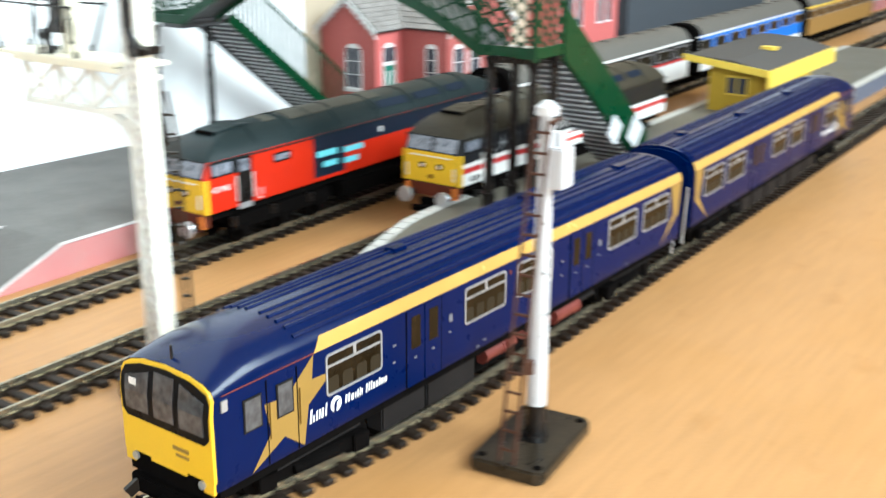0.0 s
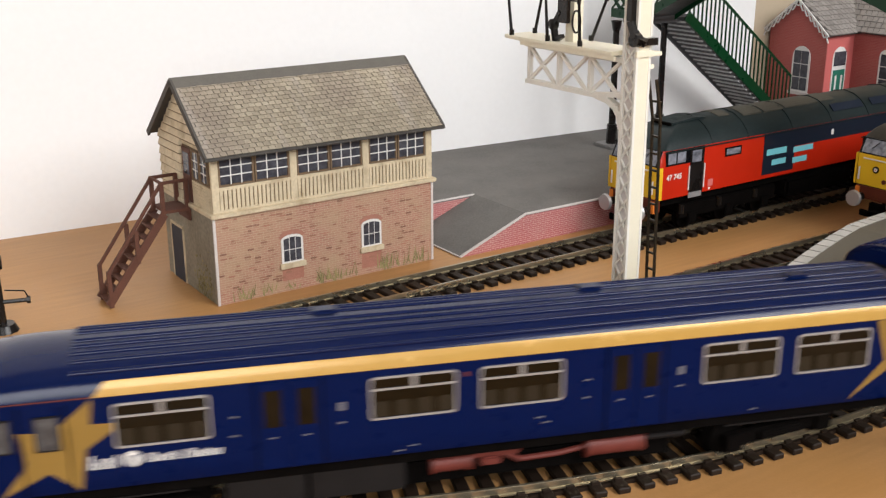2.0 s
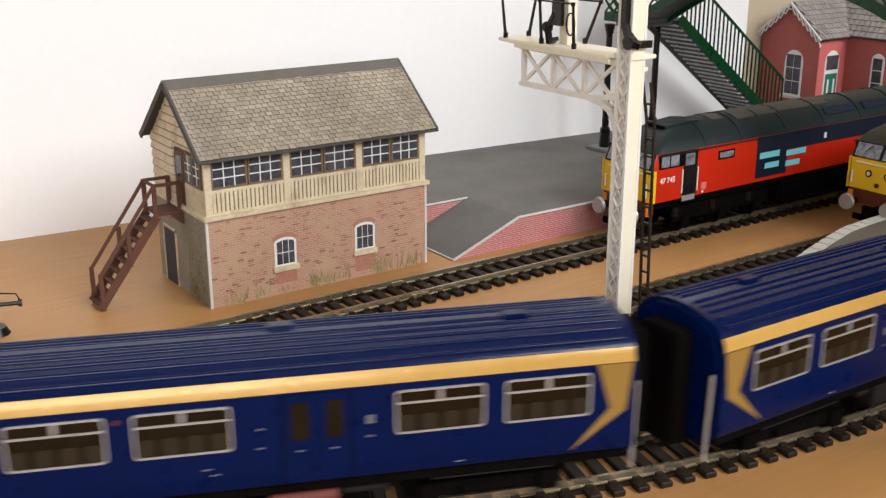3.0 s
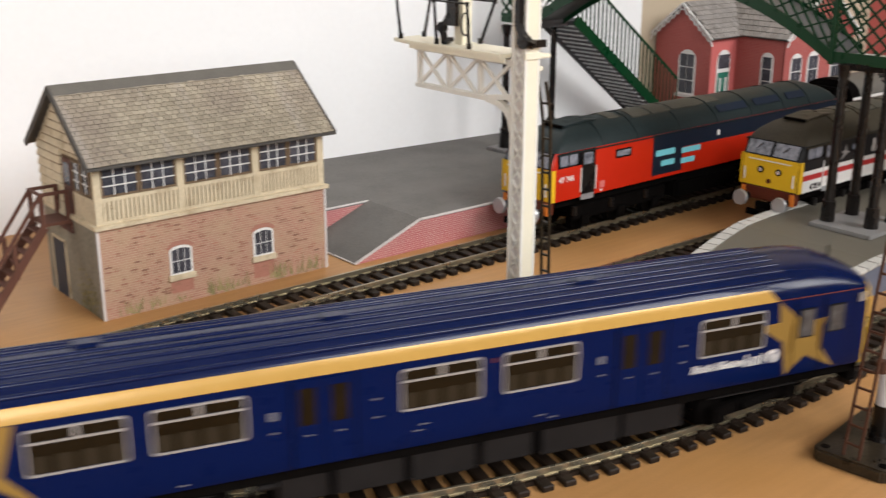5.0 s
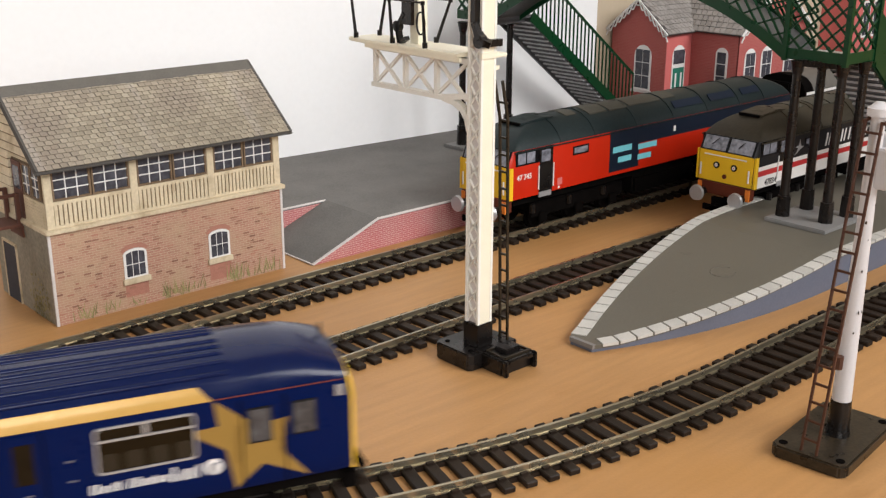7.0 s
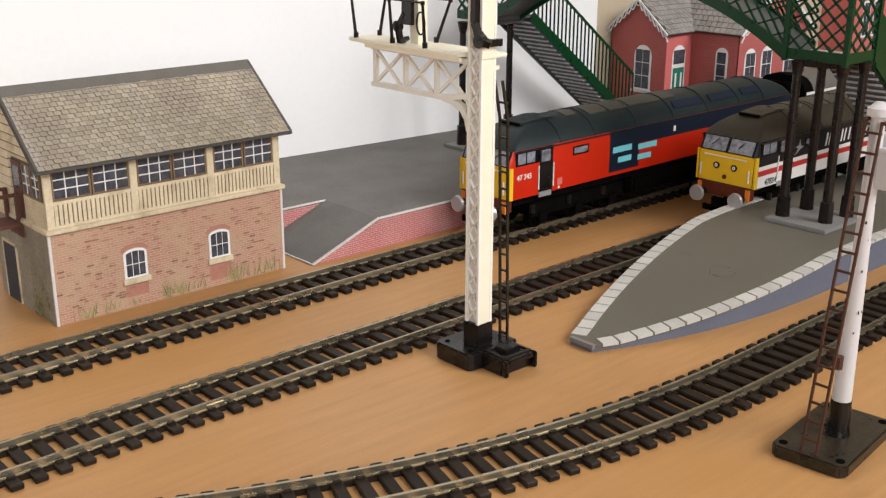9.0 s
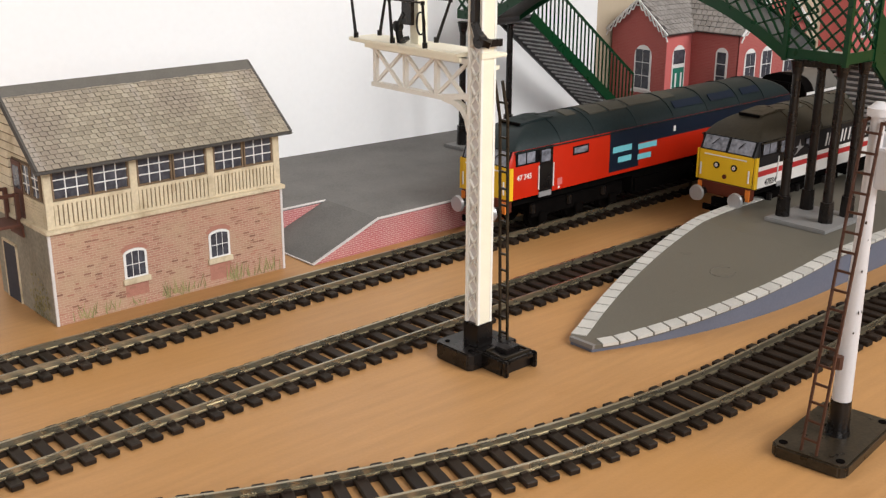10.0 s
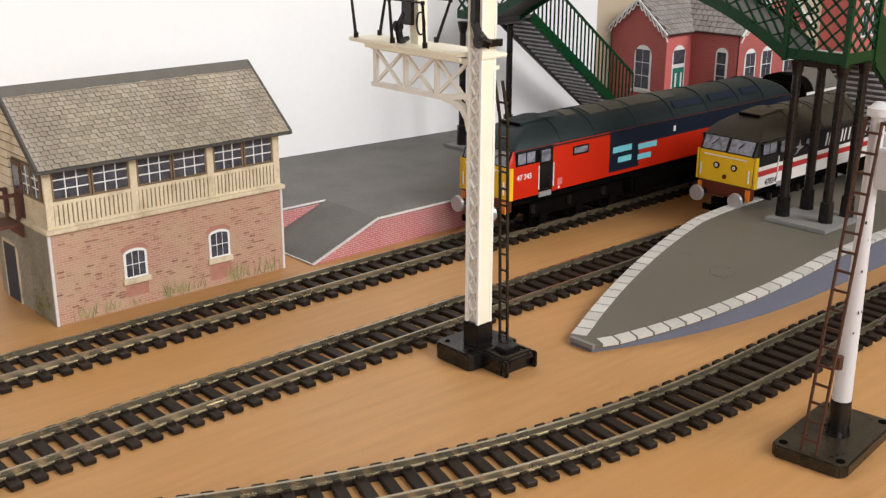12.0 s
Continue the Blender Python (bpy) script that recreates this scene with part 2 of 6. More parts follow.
M = {
    "ply": stained(board_mat(), (0.33, 0.155, 0.045), (34, 60, 34), 0.6, 0.78, 0.5, 8),
    "wall": mat("white_wall_paint", (0.88, 0.88, 0.88), 0.8, var=0.02, scale=3, fine=300, bump=0.05),
    "beige": mat("beige_wall_tone", (0.50, 0.41, 0.30), 0.8, var=0.03, scale=3, fine=300, bump=0.05),
    # Unseen walls and ceiling, darkened to cut bounce light.
    "room_wall": mat("dark_unseen_wall", (0.16, 0.12, 0.09), 0.85, var=0.05, scale=6, fine=300, bump=0.05),
    "ceiling": mat("dimmed_unseen_ceiling", (0.42, 0.41, 0.40), 0.9, var=0.02, scale=3, fine=300, bump=0.05),
    "carpet": mat("room_carpet", (0.25, 0.2, 0.16), 0.95, var=0.15, scale=20, fine=800),
    "sleeper": mat("sleeper_plastic", (0.018, 0.0115, 0.008), 0.5, var=0.25, scale=300, fine=2500, each=0.25, spec=0.16),
    "rail": mat("nickel_rail", (0.40, 0.355, 0.26), 0.28, 0.9, var=0.2, scale=60, fine=2500, bump=0.1),
    "tarmac": mat("platform_tarmac_card", (0.155, 0.148, 0.138), 0.85, var=0.28, scale=45, fine=1400, bump=0.4),
    "plat_brick": brick_mat("platform_brick_print", (0.42, 0.13, 0.13), (0.50, 0.20, 0.18), (0.60, 0.36, 0.34), 0.0031, 0.00105, stain_amount=0.1),
    "edge_white": mat("pale_card_edge", (0.62, 0.58, 0.56), 0.8, var=0.1),
    "island_top": stained(mat("moulded_platform_grey", (0.118, 0.107, 0.084), 0.5, var=0.12, scale=25, fine=1500, bump=0.15), (0.07, 0.062, 0.048), (120, 120, 120), 0.66, 0.76, 0.6, 3),
    "island_side": mat("moulded_platform_blue_grey", (0.115, 0.125, 0.165), 0.6, var=0.1, scale=40, fine=900, bump=0.1),
    "slab_white": mat("edging_slab_paint", (0.49, 0.475, 0.44), 0.6, var=0.1, each=0.1),
    "box_brick": stained(brick_mat("box_brick_print", (0.43, 0.225, 0.162), (0.22, 0.09, 0.062), (0.51, 0.385, 0.28), 0.0031, 0.00103, stain=(0.46, 0.35, 0.22), stain_amount=0.3), (0.45, 0.335, 0.205), (24, 24, 34), 0.52, 0.75, 0.45, 5),
    "box_render": mat("box_side_render_print", (0.28, 0.255, 0.20), 0.85, var=0.3, scale=70, fine=600, bump=0.1),
    "cream": cream_print(),
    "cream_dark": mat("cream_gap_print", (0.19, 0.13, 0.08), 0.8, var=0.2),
    "slate": slate_print(each=0.17),
    "slate_rest": slate_print(island=0.17),
    "ridge_card": mat("ridge_strip_card", (0.13, 0.12, 0.105), 0.8, var=0.15),
    "roof_edge": mat("roof_edge_card", (0.085, 0.078, 0.07), 0.8, var=0.15),
    "pane": mat("printed_window_pane", (0.062, 0.062, 0.075), 0.18, var=0.55, scale=90, fine=400, bump=0.0),
    "white": mat("white_paint", (0.75, 0.74, 0.72), 0.5, var=0.05, bump=0.05),
    "door_dark": mat("dark_blue_door_print", (0.03, 0.035, 0.05), 0.6, var=0.15),
    "stair_brown": mat("brown_card_stair", (0.115, 0.048, 0.032), 0.7, var=0.2, each=0.1),
    "mast_cream": mat("cream_plastic", (0.80, 0.75, 0.60), 0.45, var=0.05, bump=0.05),
    "mast_grey": mat("pale_grey_plastic", (0.78, 0.76, 0.70), 0.5, var=0.06, bump=0.05),
    "black": mat("black_plastic", (0.008, 0.0065, 0.006), 0.28, var=0.25, bump=0.1, spec=0.35),
    "black_matt": mat("matt_black_underframe", (0.004, 0.0034, 0.0032), 0.85, var=0.4, bump=0.2, spec=0.012),
    "lamp_white": mat("white_metal_post", (0.56, 0.55, 0.56), 0.35, var=0.06, bump=0.1),
    "rust": mat("brown_ladder_plastic", (0.062, 0.026, 0.016), 0.5, var=0.3),
    "base_brown": mat("dark_brown_base_plastic", (0.026, 0.019, 0.012), 0.3, var=0.7, scale=220, fine=900, bump=0.3),
    "green": mat("footbridge_green_plastic", (0.0026, 0.036, 0.012), 0.3, var=0.12, bump=0.06),
    "stair_grey": mat("grey_stair_plastic", (0.46, 0.455, 0.46), 0.28, var=0.15),
    "stair_dark": mat("dark_grey_stair_plastic", (0.095, 0.092, 0.095), 0.35, var=0.2),
    "navy": mat("navy_coach_paint", (0.0007, 0.0064, 0.050), 0.3, var=0.06, bump=0.04, spec=0.08),
    "navy_roof": mat("navy_roof_paint", (0.0007, 0.0062, 0.045), 0.2, var=0.06, bump=0.03, spec=0.3),
    "gold": mat("gold_band_paint", (0.52, 0.315, 0.08), 0.24, 0.1, var=0.05, bump=0.02, spec=0.5),
    "star": mat("dull_gold_star_paint", (0.28, 0.17, 0.04), 0.4, 0.1, var=0.05, bump=0.02),
    "yellow": mat("warning_yellow_paint", (0.75, 0.46, 0.02), 0.38, var=0.04, bump=0.03, coat=0.2),
    "red": mat("post_red_paint", (0.47, 0.018, 0.004), 0.38, var=0.05, bump=0.04, coat=0.1, spec=0.2),
    "loco_roof": mat("dark_green_grey_roof", (0.012, 0.019, 0.020), 0.45, spec=0.2, var=0.3, scale=60, fine=700, bump=0.1),
    "loco_roof_brown": mat("weathered_brown_grey_roof", (0.040, 0.033, 0.022), 0.5, spec=0.2, var=0.25, scale=50, fine=700, bump=0.1),
    "roof_dust": mat("dusty_roof_panel", (0.055, 0.052, 0.041), 0.6, var=0.35),
    "dark_panel": mat("dark_blue_panel_paint", (0.008, 0.014, 0.027), 0.4, var=0.1, bump=0.03),
    "lightblue": mat("light_blue_flash", (0.19, 0.60, 0.68), 0.4, var=0.03, bump=0.0),
    "charcoal": mat("charcoal_loco_paint", (0.014, 0.0135, 0.015), 0.4, spec=0.2, var=0.12, bump=0.04),
    "coach_white": mat("off_white_coach_paint", (0.74, 0.71, 0.68), 0.4, var=0.05, bump=0.03),
    "red_stripe": mat("red_stripe_paint", (0.45, 0.03, 0.03), 0.4, var=0.05),
    "silver": mat("silver_grey_paint", (0.42, 0.42, 0.43), 0.35, 0.5, var=0.08),
    "frame_light": mat("dull_grey_label_paint", (0.15, 0.15, 0.17), 0.5, var=0.15),
    "burnt_brick": mat("dark_brick_print", (0.33, 0.165, 0.115), 0.85, var=0.2, each=0.3),
    "under_brick": mat("fresh_red_brick_print", (0.40, 0.185, 0.135), 0.85, var=0.2, scale=300),
    "buffer_red": mat("red_brown_beam", (0.10, 0.02, 0.009), 0.5, var=0.2),
    "orange": mat("orange_bracket", (0.70, 0.20, 0.03), 0.5, var=0.1),
    "tank_red": mat("red_oxide_underframe", (0.135, 0.029, 0.022), 0.5, var=0.2),
    "frame_grey": mat("grey_equipment_box", (0.014, 0.0125, 0.0125), 0.6, var=0.25, spec=0.08),
    "smoked": mat("smoked_coach_glazing", (0.012, 0.0075, 0.003), 0.12, spec=0.12, var=0.3, scale=120, fine=400, bump=0.0),
    "black_glaze": mat("black_cab_surround", (0.004, 0.004, 0.005), 0.3, var=0.1, bump=0.0, spec=0.1),
    # Reflections are put into the pale, mottled colours of both cab glazings.
    "cab_glass": mat("cab_glass_painted_reflections", (0.17, 0.175, 0.205), 0.08, var=0.8, spec=0.5, scale=150, fine=400, bump=0.0),
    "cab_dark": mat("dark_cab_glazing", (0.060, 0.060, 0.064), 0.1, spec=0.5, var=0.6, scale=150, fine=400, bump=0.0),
    "arch_brick": mat("arch_brick_print", (0.40, 0.19, 0.14), 0.8, var=0.15),
    "plate_grey": mat("grey_base_plastic", (0.20, 0.195, 0.19), 0.45, var=0.1),
    "seat": mat("seat_back_moulding", (0.019, 0.0125, 0.0045), 0.6, var=0.1),
    "station_brick": brick_mat("station_brick_print", (0.40, 0.095, 0.085), (0.30, 0.06, 0.055), (0.45, 0.17, 0.15), 0.0031, 0.00105, stain=(0.35, 0.09, 0.08), stain_amount=0.15),
    "station_brick_side": brick_mat("station_side_brick_print", (0.40, 0.095, 0.085), (0.30, 0.06, 0.055), (0.45, 0.17, 0.15), 0.0031, 0.00105, axis="YZ", stain=(0.35, 0.09, 0.08), stain_amount=0.15),
    "station_pink": mat("station_bright_pink", (0.56, 0.14, 0.13), 0.8, var=0.06),
    "station_roof": mat("station_slate_print", (0.27, 0.25, 0.235), 0.8, var=0.15, scale=60, fine=900, island=0.15),
    "door_green": mat("green_door_print", (0.02, 0.16, 0.11), 0.6, var=0.1),
    "hut_yellow": mat("ochre_hut_plastic", (0.50, 0.33, 0.03), 0.6, var=0.12),
    "hut_trim": mat("yellow_canopy_paint", (0.78, 0.56, 0.08), 0.5, var=0.06),
    "felt": mat("dark_felt_roof", (0.075, 0.068, 0.064), 0.8, var=0.15),
    "coach_blue": mat("bright_blue_coach_paint", (0.02, 0.16, 0.62), 0.4, var=0.05),
    "coach_brown": mat("chocolate_cream_coach_paint", (0.30, 0.17, 0.05), 0.45, var=0.1),
    "coach_roof": mat("grey_coach_roof", (0.115, 0.105, 0.092), 0.6, var=0.12),
    "weed": mat("printed_grass_green", (0.27, 0.235, 0.11), 0.9, var=0.3, island=0.3),
    "paper": mat("white_poster_card", (0.62, 0.62, 0.63), 0.8, var=0.06),
    "darkgrey_card": mat("dark_slate_building_card", (0.06, 0.065, 0.075), 0.8, var=0.15),
    "clear_mark": mat("dried_glue_ring", (0.15, 0.14, 0.12), 0.25, var=0.1),
}


# ---- mesh helpers (millimetres) ----
def box(bm, x0, x1, y0, y1, z0, z1, m=None):
    v = [bm.verts.new((x, y, z)) for z in (z0, z1) for y in (y0, y1) for x in (x0, x1)]
    for f in ((0, 2, 3, 1), (4, 5, 7, 6), (0, 1, 5, 4), (2, 6, 7, 3), (0, 4, 6, 2), (1, 3, 7, 5)):
        bm.faces.new([v[i] for i in f])
    if m is not None:
        for p in v:
            p.co = m @ p.co
    return v


def prism(bm, pts, axis, a, b):
    """A closed outline of (p, q) points drawn out from a to b along axis X (p=y, q=z), Y (p=x, q=z) or Z (p=x, q=y)."""
    def at(p, q, k):
        return {"X": (k, p, q), "Y": (p, k, q), "Z": (p, q, k)}[axis]
    lo = [bm.verts.new(at(p, q, a)) for p, q in pts]
    hi = [bm.verts.new(at(p, q, b)) for p, q in pts]
    n = len(pts)
    bm.faces.new(lo[::-1])
    bm.faces.new(hi)
    for i in range(n):
        bm.faces.new((lo[i], lo[(i + 1) % n], hi[(i + 1) % n], hi[i]))
    return lo + hi


def cyl(bm, a, b, r, n=10, r2=None):
    a, b = Vector(a), Vector(b)
    d = (b - a).normalized()
    u = d.orthogonal().normalized()
    w = d.cross(u)
    r2 = r if r2 is None else r2
    lo, hi = [], []
    for i in range(n):
        k = 2 * math.pi * i / n
        e = u * math.cos(k) + w * math.sin(k)
        lo.append(bm.verts.new(a + e * r))
        hi.append(bm.verts.new(b + e * r2))
    bm.faces.new(lo[::-1])
    bm.faces.new(hi)
    for i in range(n):
        bm.faces.new((lo[i], lo[(i + 1) % n], hi[(i + 1) % n], hi[i]))


def beam(bm, a, b, w, h, up=(0, 0, 1)):
    """A bar of section w x h between two points; h lies along up."""
    a, b = Vector(a), Vector(b)
    d = (b - a).normalized()
    s = d.cross(Vector(up)).normalized() * (w / 2)
    u = s.cross(d).normalized() * (h / 2)
    lo = [bm.verts.new(a + e) for e in (s + u, -s + u, -s - u, s - u)]
    hi = [bm.verts.new(b + e) for e in (s + u, -s + u, -s - u, s - u)]
    bm.faces.new(lo)
    bm.faces.new(hi[::-1])
    for i in range(4):
        bm.faces.new((lo[i], hi[i], hi[(i + 1) % 4], lo[(i + 1) % 4]))


def loft(bm, rings, close=True):
    """Skin over rings of equal point count."""
    vs = [[bm.verts.new(p) for p in r] for r in rings]
    n = len(vs[0])
    for a, b in zip(vs, vs[1:]):
        for i in range(n):
            bm.faces.new((a[i], a[(i + 1) % n], b[(i + 1) % n], b[i]))
    if close:
        bm.faces.new(vs[0][::-1])
        bm.faces.new(vs[-1])
    return vs


def sweep(bm, profile, path):
    """Profile of (side, z) drawn along path points (x, y, heading in radians)."""
    rings = []
    for x, y, h in path:
        rings.append([(x - math.sin(h) * s, y + math.cos(h) * s, z) for s, z in profile])
    loft(bm, rings)


def finish(bm, m=None):
    bmesh.ops.recalc_face_normals(bm, faces=bm.faces)
    if m is not None:
        bm.transform(m)
    bm.transform(Matrix.Scale(MM, 4))


def part(name, bm, material, parent=None, label="", smooth=False, m=None, bevel=0.0):
    if bevel:
        bmesh.ops.recalc_face_normals(bm, faces=bm.faces)
        bmesh.ops.bevel(bm, geom=[e for e in bm.edges if e.calc_length() > bevel * 3 and len(e.link_faces) == 2 and e.calc_face_angle(0) > 0.6], offset=bevel, segments=2, affect="EDGES", clamp_overlap=True)
    finish(bm, m)
    me = bpy.data.meshes.new(name)
    bm.to_mesh(me)
    bm.free()
    me.materials.append(M[material])
    if smooth:
        for f in me.polygons:
            f.use_smooth = True
        me.set_sharp_from_angle(angle=radians(38))
    ob = new(name, me)
    if parent is not None:
        ob.parent = parent
    if label:
        tagged(ob, label)
    return ob


def piece(name, mesh, parent, m):
    ob = new(name, mesh)
    ob.parent = parent
    ob.matrix_local = m
    return ob


def thing(name, m, label, category, group="", kind=""):
    ob = new(name)
    ob.empty_display_size = 0.01
    ob.matrix_world = m
    return tagged(ob, label, category, group, kind)


def B():
    return bmesh.new()


def text(name, body, size, material, parent, m, label=""):
    cu = bpy.data.curves.new(name, "FONT")
    cu.body, cu.size, cu.extrude, cu.offset = body, size * MM, 0.00004, size * MM * 0.022
    ob = bpy.data.objects.new(name, cu)
    scene.collection.objects.link(ob)
    dg = bpy.context.evaluated_depsgraph_get()
    me = bpy.data.meshes.new_from_object(ob.evaluated_get(dg))
    bpy.data.objects.remove(ob)
    me.materials.clear()
    me.materials.append(M[material])
    o = new(name, me)
    o.parent = parent
    o.matrix_local = m
    if label:
        tagged(o, label)
    return o


# ---- room and baseboard ----
def structure(name, label, bm, material, category="", bevel=0.0):
    ob = part(name, bm, material, bevel=bevel)
    return tagged(ob, label, category or name.split("_")[0], "", "structure")


bm = B(); box(bm, -1300, 2900, -700, 556, -18, 0)
structure("ground", "bare pale plywood baseboard under the model railway", bm, "ply", "baseboard")
# back wall, a touch out of square with the tracks
WALL_TURN = -4.2
wall_m = Matrix.Translation((184.4, 542.9, 0)) @ Matrix.Rotation(radians(WALL_TURN), 4, "Z")
bm = B(); box(bm, -1700, 428, 0, 60, -900, 1750, wall_m)
structure("wall_north", "plain white painted room wall behind the layout", bm, "wall", "wall")
beige_m = Matrix.Translation((611.2, 515.5, 0)) @ Matrix.Rotation(radians(-2.9), 4, "Z")
bm = B(); box(bm, 0, 872, 0, 60, -900, 1750, beige_m)
structure("wall_north_beige", "beige stretch of the room wall behind the station", bm, "beige", "wall")
# Unseen parts close the room; brown walls and grey ceiling cut fill light.
bm = B()
box(bm, -1560, -1500, -1300, 620, -900, 1750)
structure("wall_west", "unseen room wall, brown to cut bounce light", bm, "room_wall", "wall")
bm = B(); box(bm, 3000, 3060, -1300, 800, -900, 1750)
structure("wall_east", "unseen room wall, brown to cut bounce light", bm, "room_wall", "wall")
bm = B()
box(bm, -1560, -1160, -1360, -1300, -900, 1750); box(bm, -280, 100, -1360, -1300, -900, 1750); box(bm, 1460, 3060, -1360, -1300, -900, 1750)
box(bm, 100, 1460, -1360, -1300, -900, 720); box(bm, 100, 1460, -1360, -1300, 1720, 1750)
box(bm, -1160, -280, -1360, -1300, -900, 180); box(bm, -1160, -280, -1360, -1300, 1060, 1750)
structure("wall_south", "unseen room wall, brown to cut bounce light, with two window openings", bm, "room_wall", "wall")
bm = B(); box(bm, -1560, 3060, -1360, 800, 1751, 1810)
structure("ceiling", "unseen ceiling, greyed to cut bounce light", bm, "ceiling", "ceiling")
bm = B(); box(bm, -1560, 3060, -1360, 800, -960, -901)
structure("floor", "unseen brown carpeted room floor", bm, "carpet", "floor")
# the far stretch of the back wall stands forward of the rest
bm = B(); box(bm, 1300, 2900, 560, 620, -900, 1750)
structure("wall_north_far", "white painted room wall beyond the station", bm, "wall", "wall")


# ---- tracks ----
TRACK_R, BEND, CURVE_X, NEAR_Y = 438.0, radians(29.4), 320.0, 189.5
BEND_LEN = TRACK_R * BEND


def line_at(s):
    """The running line: place and heading at s, which is x on the straight and falls towards the left end."""
    d = CURVE_X - s
    if d <= 0:
        return s, NEAR_Y, 0.0
    if d <= BEND_LEN:
        a = d / TRACK_R
        return CURVE_X - TRACK_R * math.sin(a), NEAR_Y + TRACK_R * (1 - math.cos(a)), -a
    e = d - BEND_LEN
    ax, ay = CURVE_X - TRACK_R * math.sin(BEND), NEAR_Y + TRACK_R * (1 - math.cos(BEND))
    cx, cy = ax - TRACK_R * math.sin(BEND), ay - TRACK_R * math.cos(BEND)
    if e <= BEND_LEN:
        a = BEND - e / TRACK_R
        return cx + TRACK_R * math.sin(a), cy + TRACK_R * math.cos(a), -a
    return cx - (e - BEND_LEN), cy + TRACK_R, 0.0


def sleeper_mesh():
    bm = B()
    box(bm, -2.0, 2.0, -15, 15, 0, 2.0)
    bmesh.ops.bevel(bm, geom=list(bm.edges), offset=0.35, segments=1, affect="EDGES")
    for y in (-8.75, 8.75):
        box(bm, -1.2, 1.2, y - 2.0, y - 0.75, 1.9, 2.75)
        box(bm, -1.2, 1.2, y + 0.75, y + 2.0, 1.9, 2.75)
    finish(bm)
    me = bpy.data.meshes.new("sleeper")
    bm.to_mesh(me)
    bm.free()
    me.materials.append(M["sleeper"])
    return me


SLEEPER = sleeper_mesh()
RAIL_PROFILE = [(-1.0, 1.95), (1.0, 1.95), (1.0, 2.35), (0.3, 2.55), (0.3, 3.8), (0.55, 4.0), (0.55, 4.5), (0.42, 4.6), (-0.42, 4.6), (-0.55, 4.5), (-0.55, 4.0), (-0.3, 3.8), (-0.3, 2.55), (-1.0, 2.35)]


def track(name, label, at, s0, s1, fine0, fine1, step, joints=()):
    """A track from s0 to s1; sleepers from fine0 to fine1 are pieces of their own."""
    root = thing(name, Matrix(), label, "track", "model railway tracks")
    n = max(2, int(abs(s1 - s0) / step))
    pts = [at(s0 + (s1 - s0) * i / n) for i in range(n + 1)]
    for side in (-8.75, 8.75):
        bm = B(); sweep(bm, [(p + side, z) for p, z in RAIL_PROFILE], pts)
        part("rail", bm, "rail", root, smooth=False)
    for side in (-8.75, 8.75):
        bm = B(); sweep(bm, [(side - 1.3, 0.02), (side + 1.3, 0.02), (side + 1.3, 1.3), (side - 1.3, 1.3)], pts)
        part("sleeper_web", bm, "sleeper", root)
    for s_ in joints:
        x, y, h = at(s_)
        for side in (-8.75, 8.75):
            bm = B(); box(bm, -3.2, 3.2, side - 0.95, side + 0.95, 1.98, 3.5, Matrix.Translation((x, y, 0)) @ Matrix.Rotation(h, 4, "Z"))
            part("rail_joiner", bm, "rail", root, "metal rail joiner")
    rest = B()
    s = s0
    while s < s1:
        x, y, h = at(s)
        wob = random.uniform(-0.8, 0.8)
        if fine0 < s < fine1:
            piece("sleeper", SLEEPER, root, mmpose(x, y, 0, 0, 0, math.degrees(h) + wob))
        else:
            box(rest, -2.0, 2.0, -15, 15, 0, 2.0, Matrix.Translation((x, y, 0)) @ Matrix.Rotation(h, 4, "Z"))
        s += 7.42
    if rest.verts:
        tagged(part("sleeper_run", rest, "sleeper", root), kind="stuff")
    else:
        rest.free()
    return root


track("railway_track", "nickel rails on black plastic sleepers beside the platform", lambda s: (s, 368.0, 0.0), -900, 2600, 40, 900, 100, (232, 400))
track("railway_track", "nickel rails on black plastic sleepers, the middle track", lambda s: (s, 301.8, 0.0), -900, 2600, 40, 900, 100, (163, 331))
track("railway_track", "nickel rails on black plastic sleepers, curved running line", line_at, -95, 2600, 40, 1100, 12, (317, 485))


# ---- back platform ----
def slope_piece(bm, x0, x1, y0, y1, z):
    """A ramp wedge rising with x."""
    prism(bm, [(x0, 0.3), (x1, z), (x1, 0.0), (x0, 0.0)], "Y", y0, y1)


plat = thing("platform", Matrix(), "grey tarmac station platform with red brick facing and ramp", "platform", kind="structure")
PZ = 15.3
bm = B(); box(bm, 315, 2200, 394.4, 560, PZ - 1.2, PZ); box(bm, 238, 315, 438, 560, PZ - 1.2, PZ)
part("platform_top", bm, "tarmac", plat)
bm = B(); prism(bm, [(275, 0.2), (315, PZ - 0.02), (315, PZ - 1.2), (277, 0.05)], "Y", 394.4, 437.8)
part("ramp", bm, "tarmac", plat, "grey tarmac ramp")
bm = B()
prism(bm, [(276, 0.05), (315, PZ - 1.0), (315, 0.05)], "Y", 394.0, 396)
box(bm, 315, 2200, 394.0, 396, 0.05, PZ - 1.0)
part("brick_facing", bm, "plat_brick", plat, "red printed brick facing")
bm = B(); box(bm, 239, 315, 438.2, 440, 0.05, PZ - 0.9); box(bm, 238.2, 240, 440, 535, 0.05, PZ - 0.9)
part("brick_facing", bm, "plat_brick", plat)
bm = B()
beam(bm, (275, 394.2, 0.4), (315, 394.2, PZ + 0.1), 1.4, 0.6)
box(bm, 315, 2200, 393.5, 394.9, PZ - 0.5, PZ + 0.25)
box(bm, 239, 315, 437.6, 438.5, PZ - 0.5, PZ + 0.2)
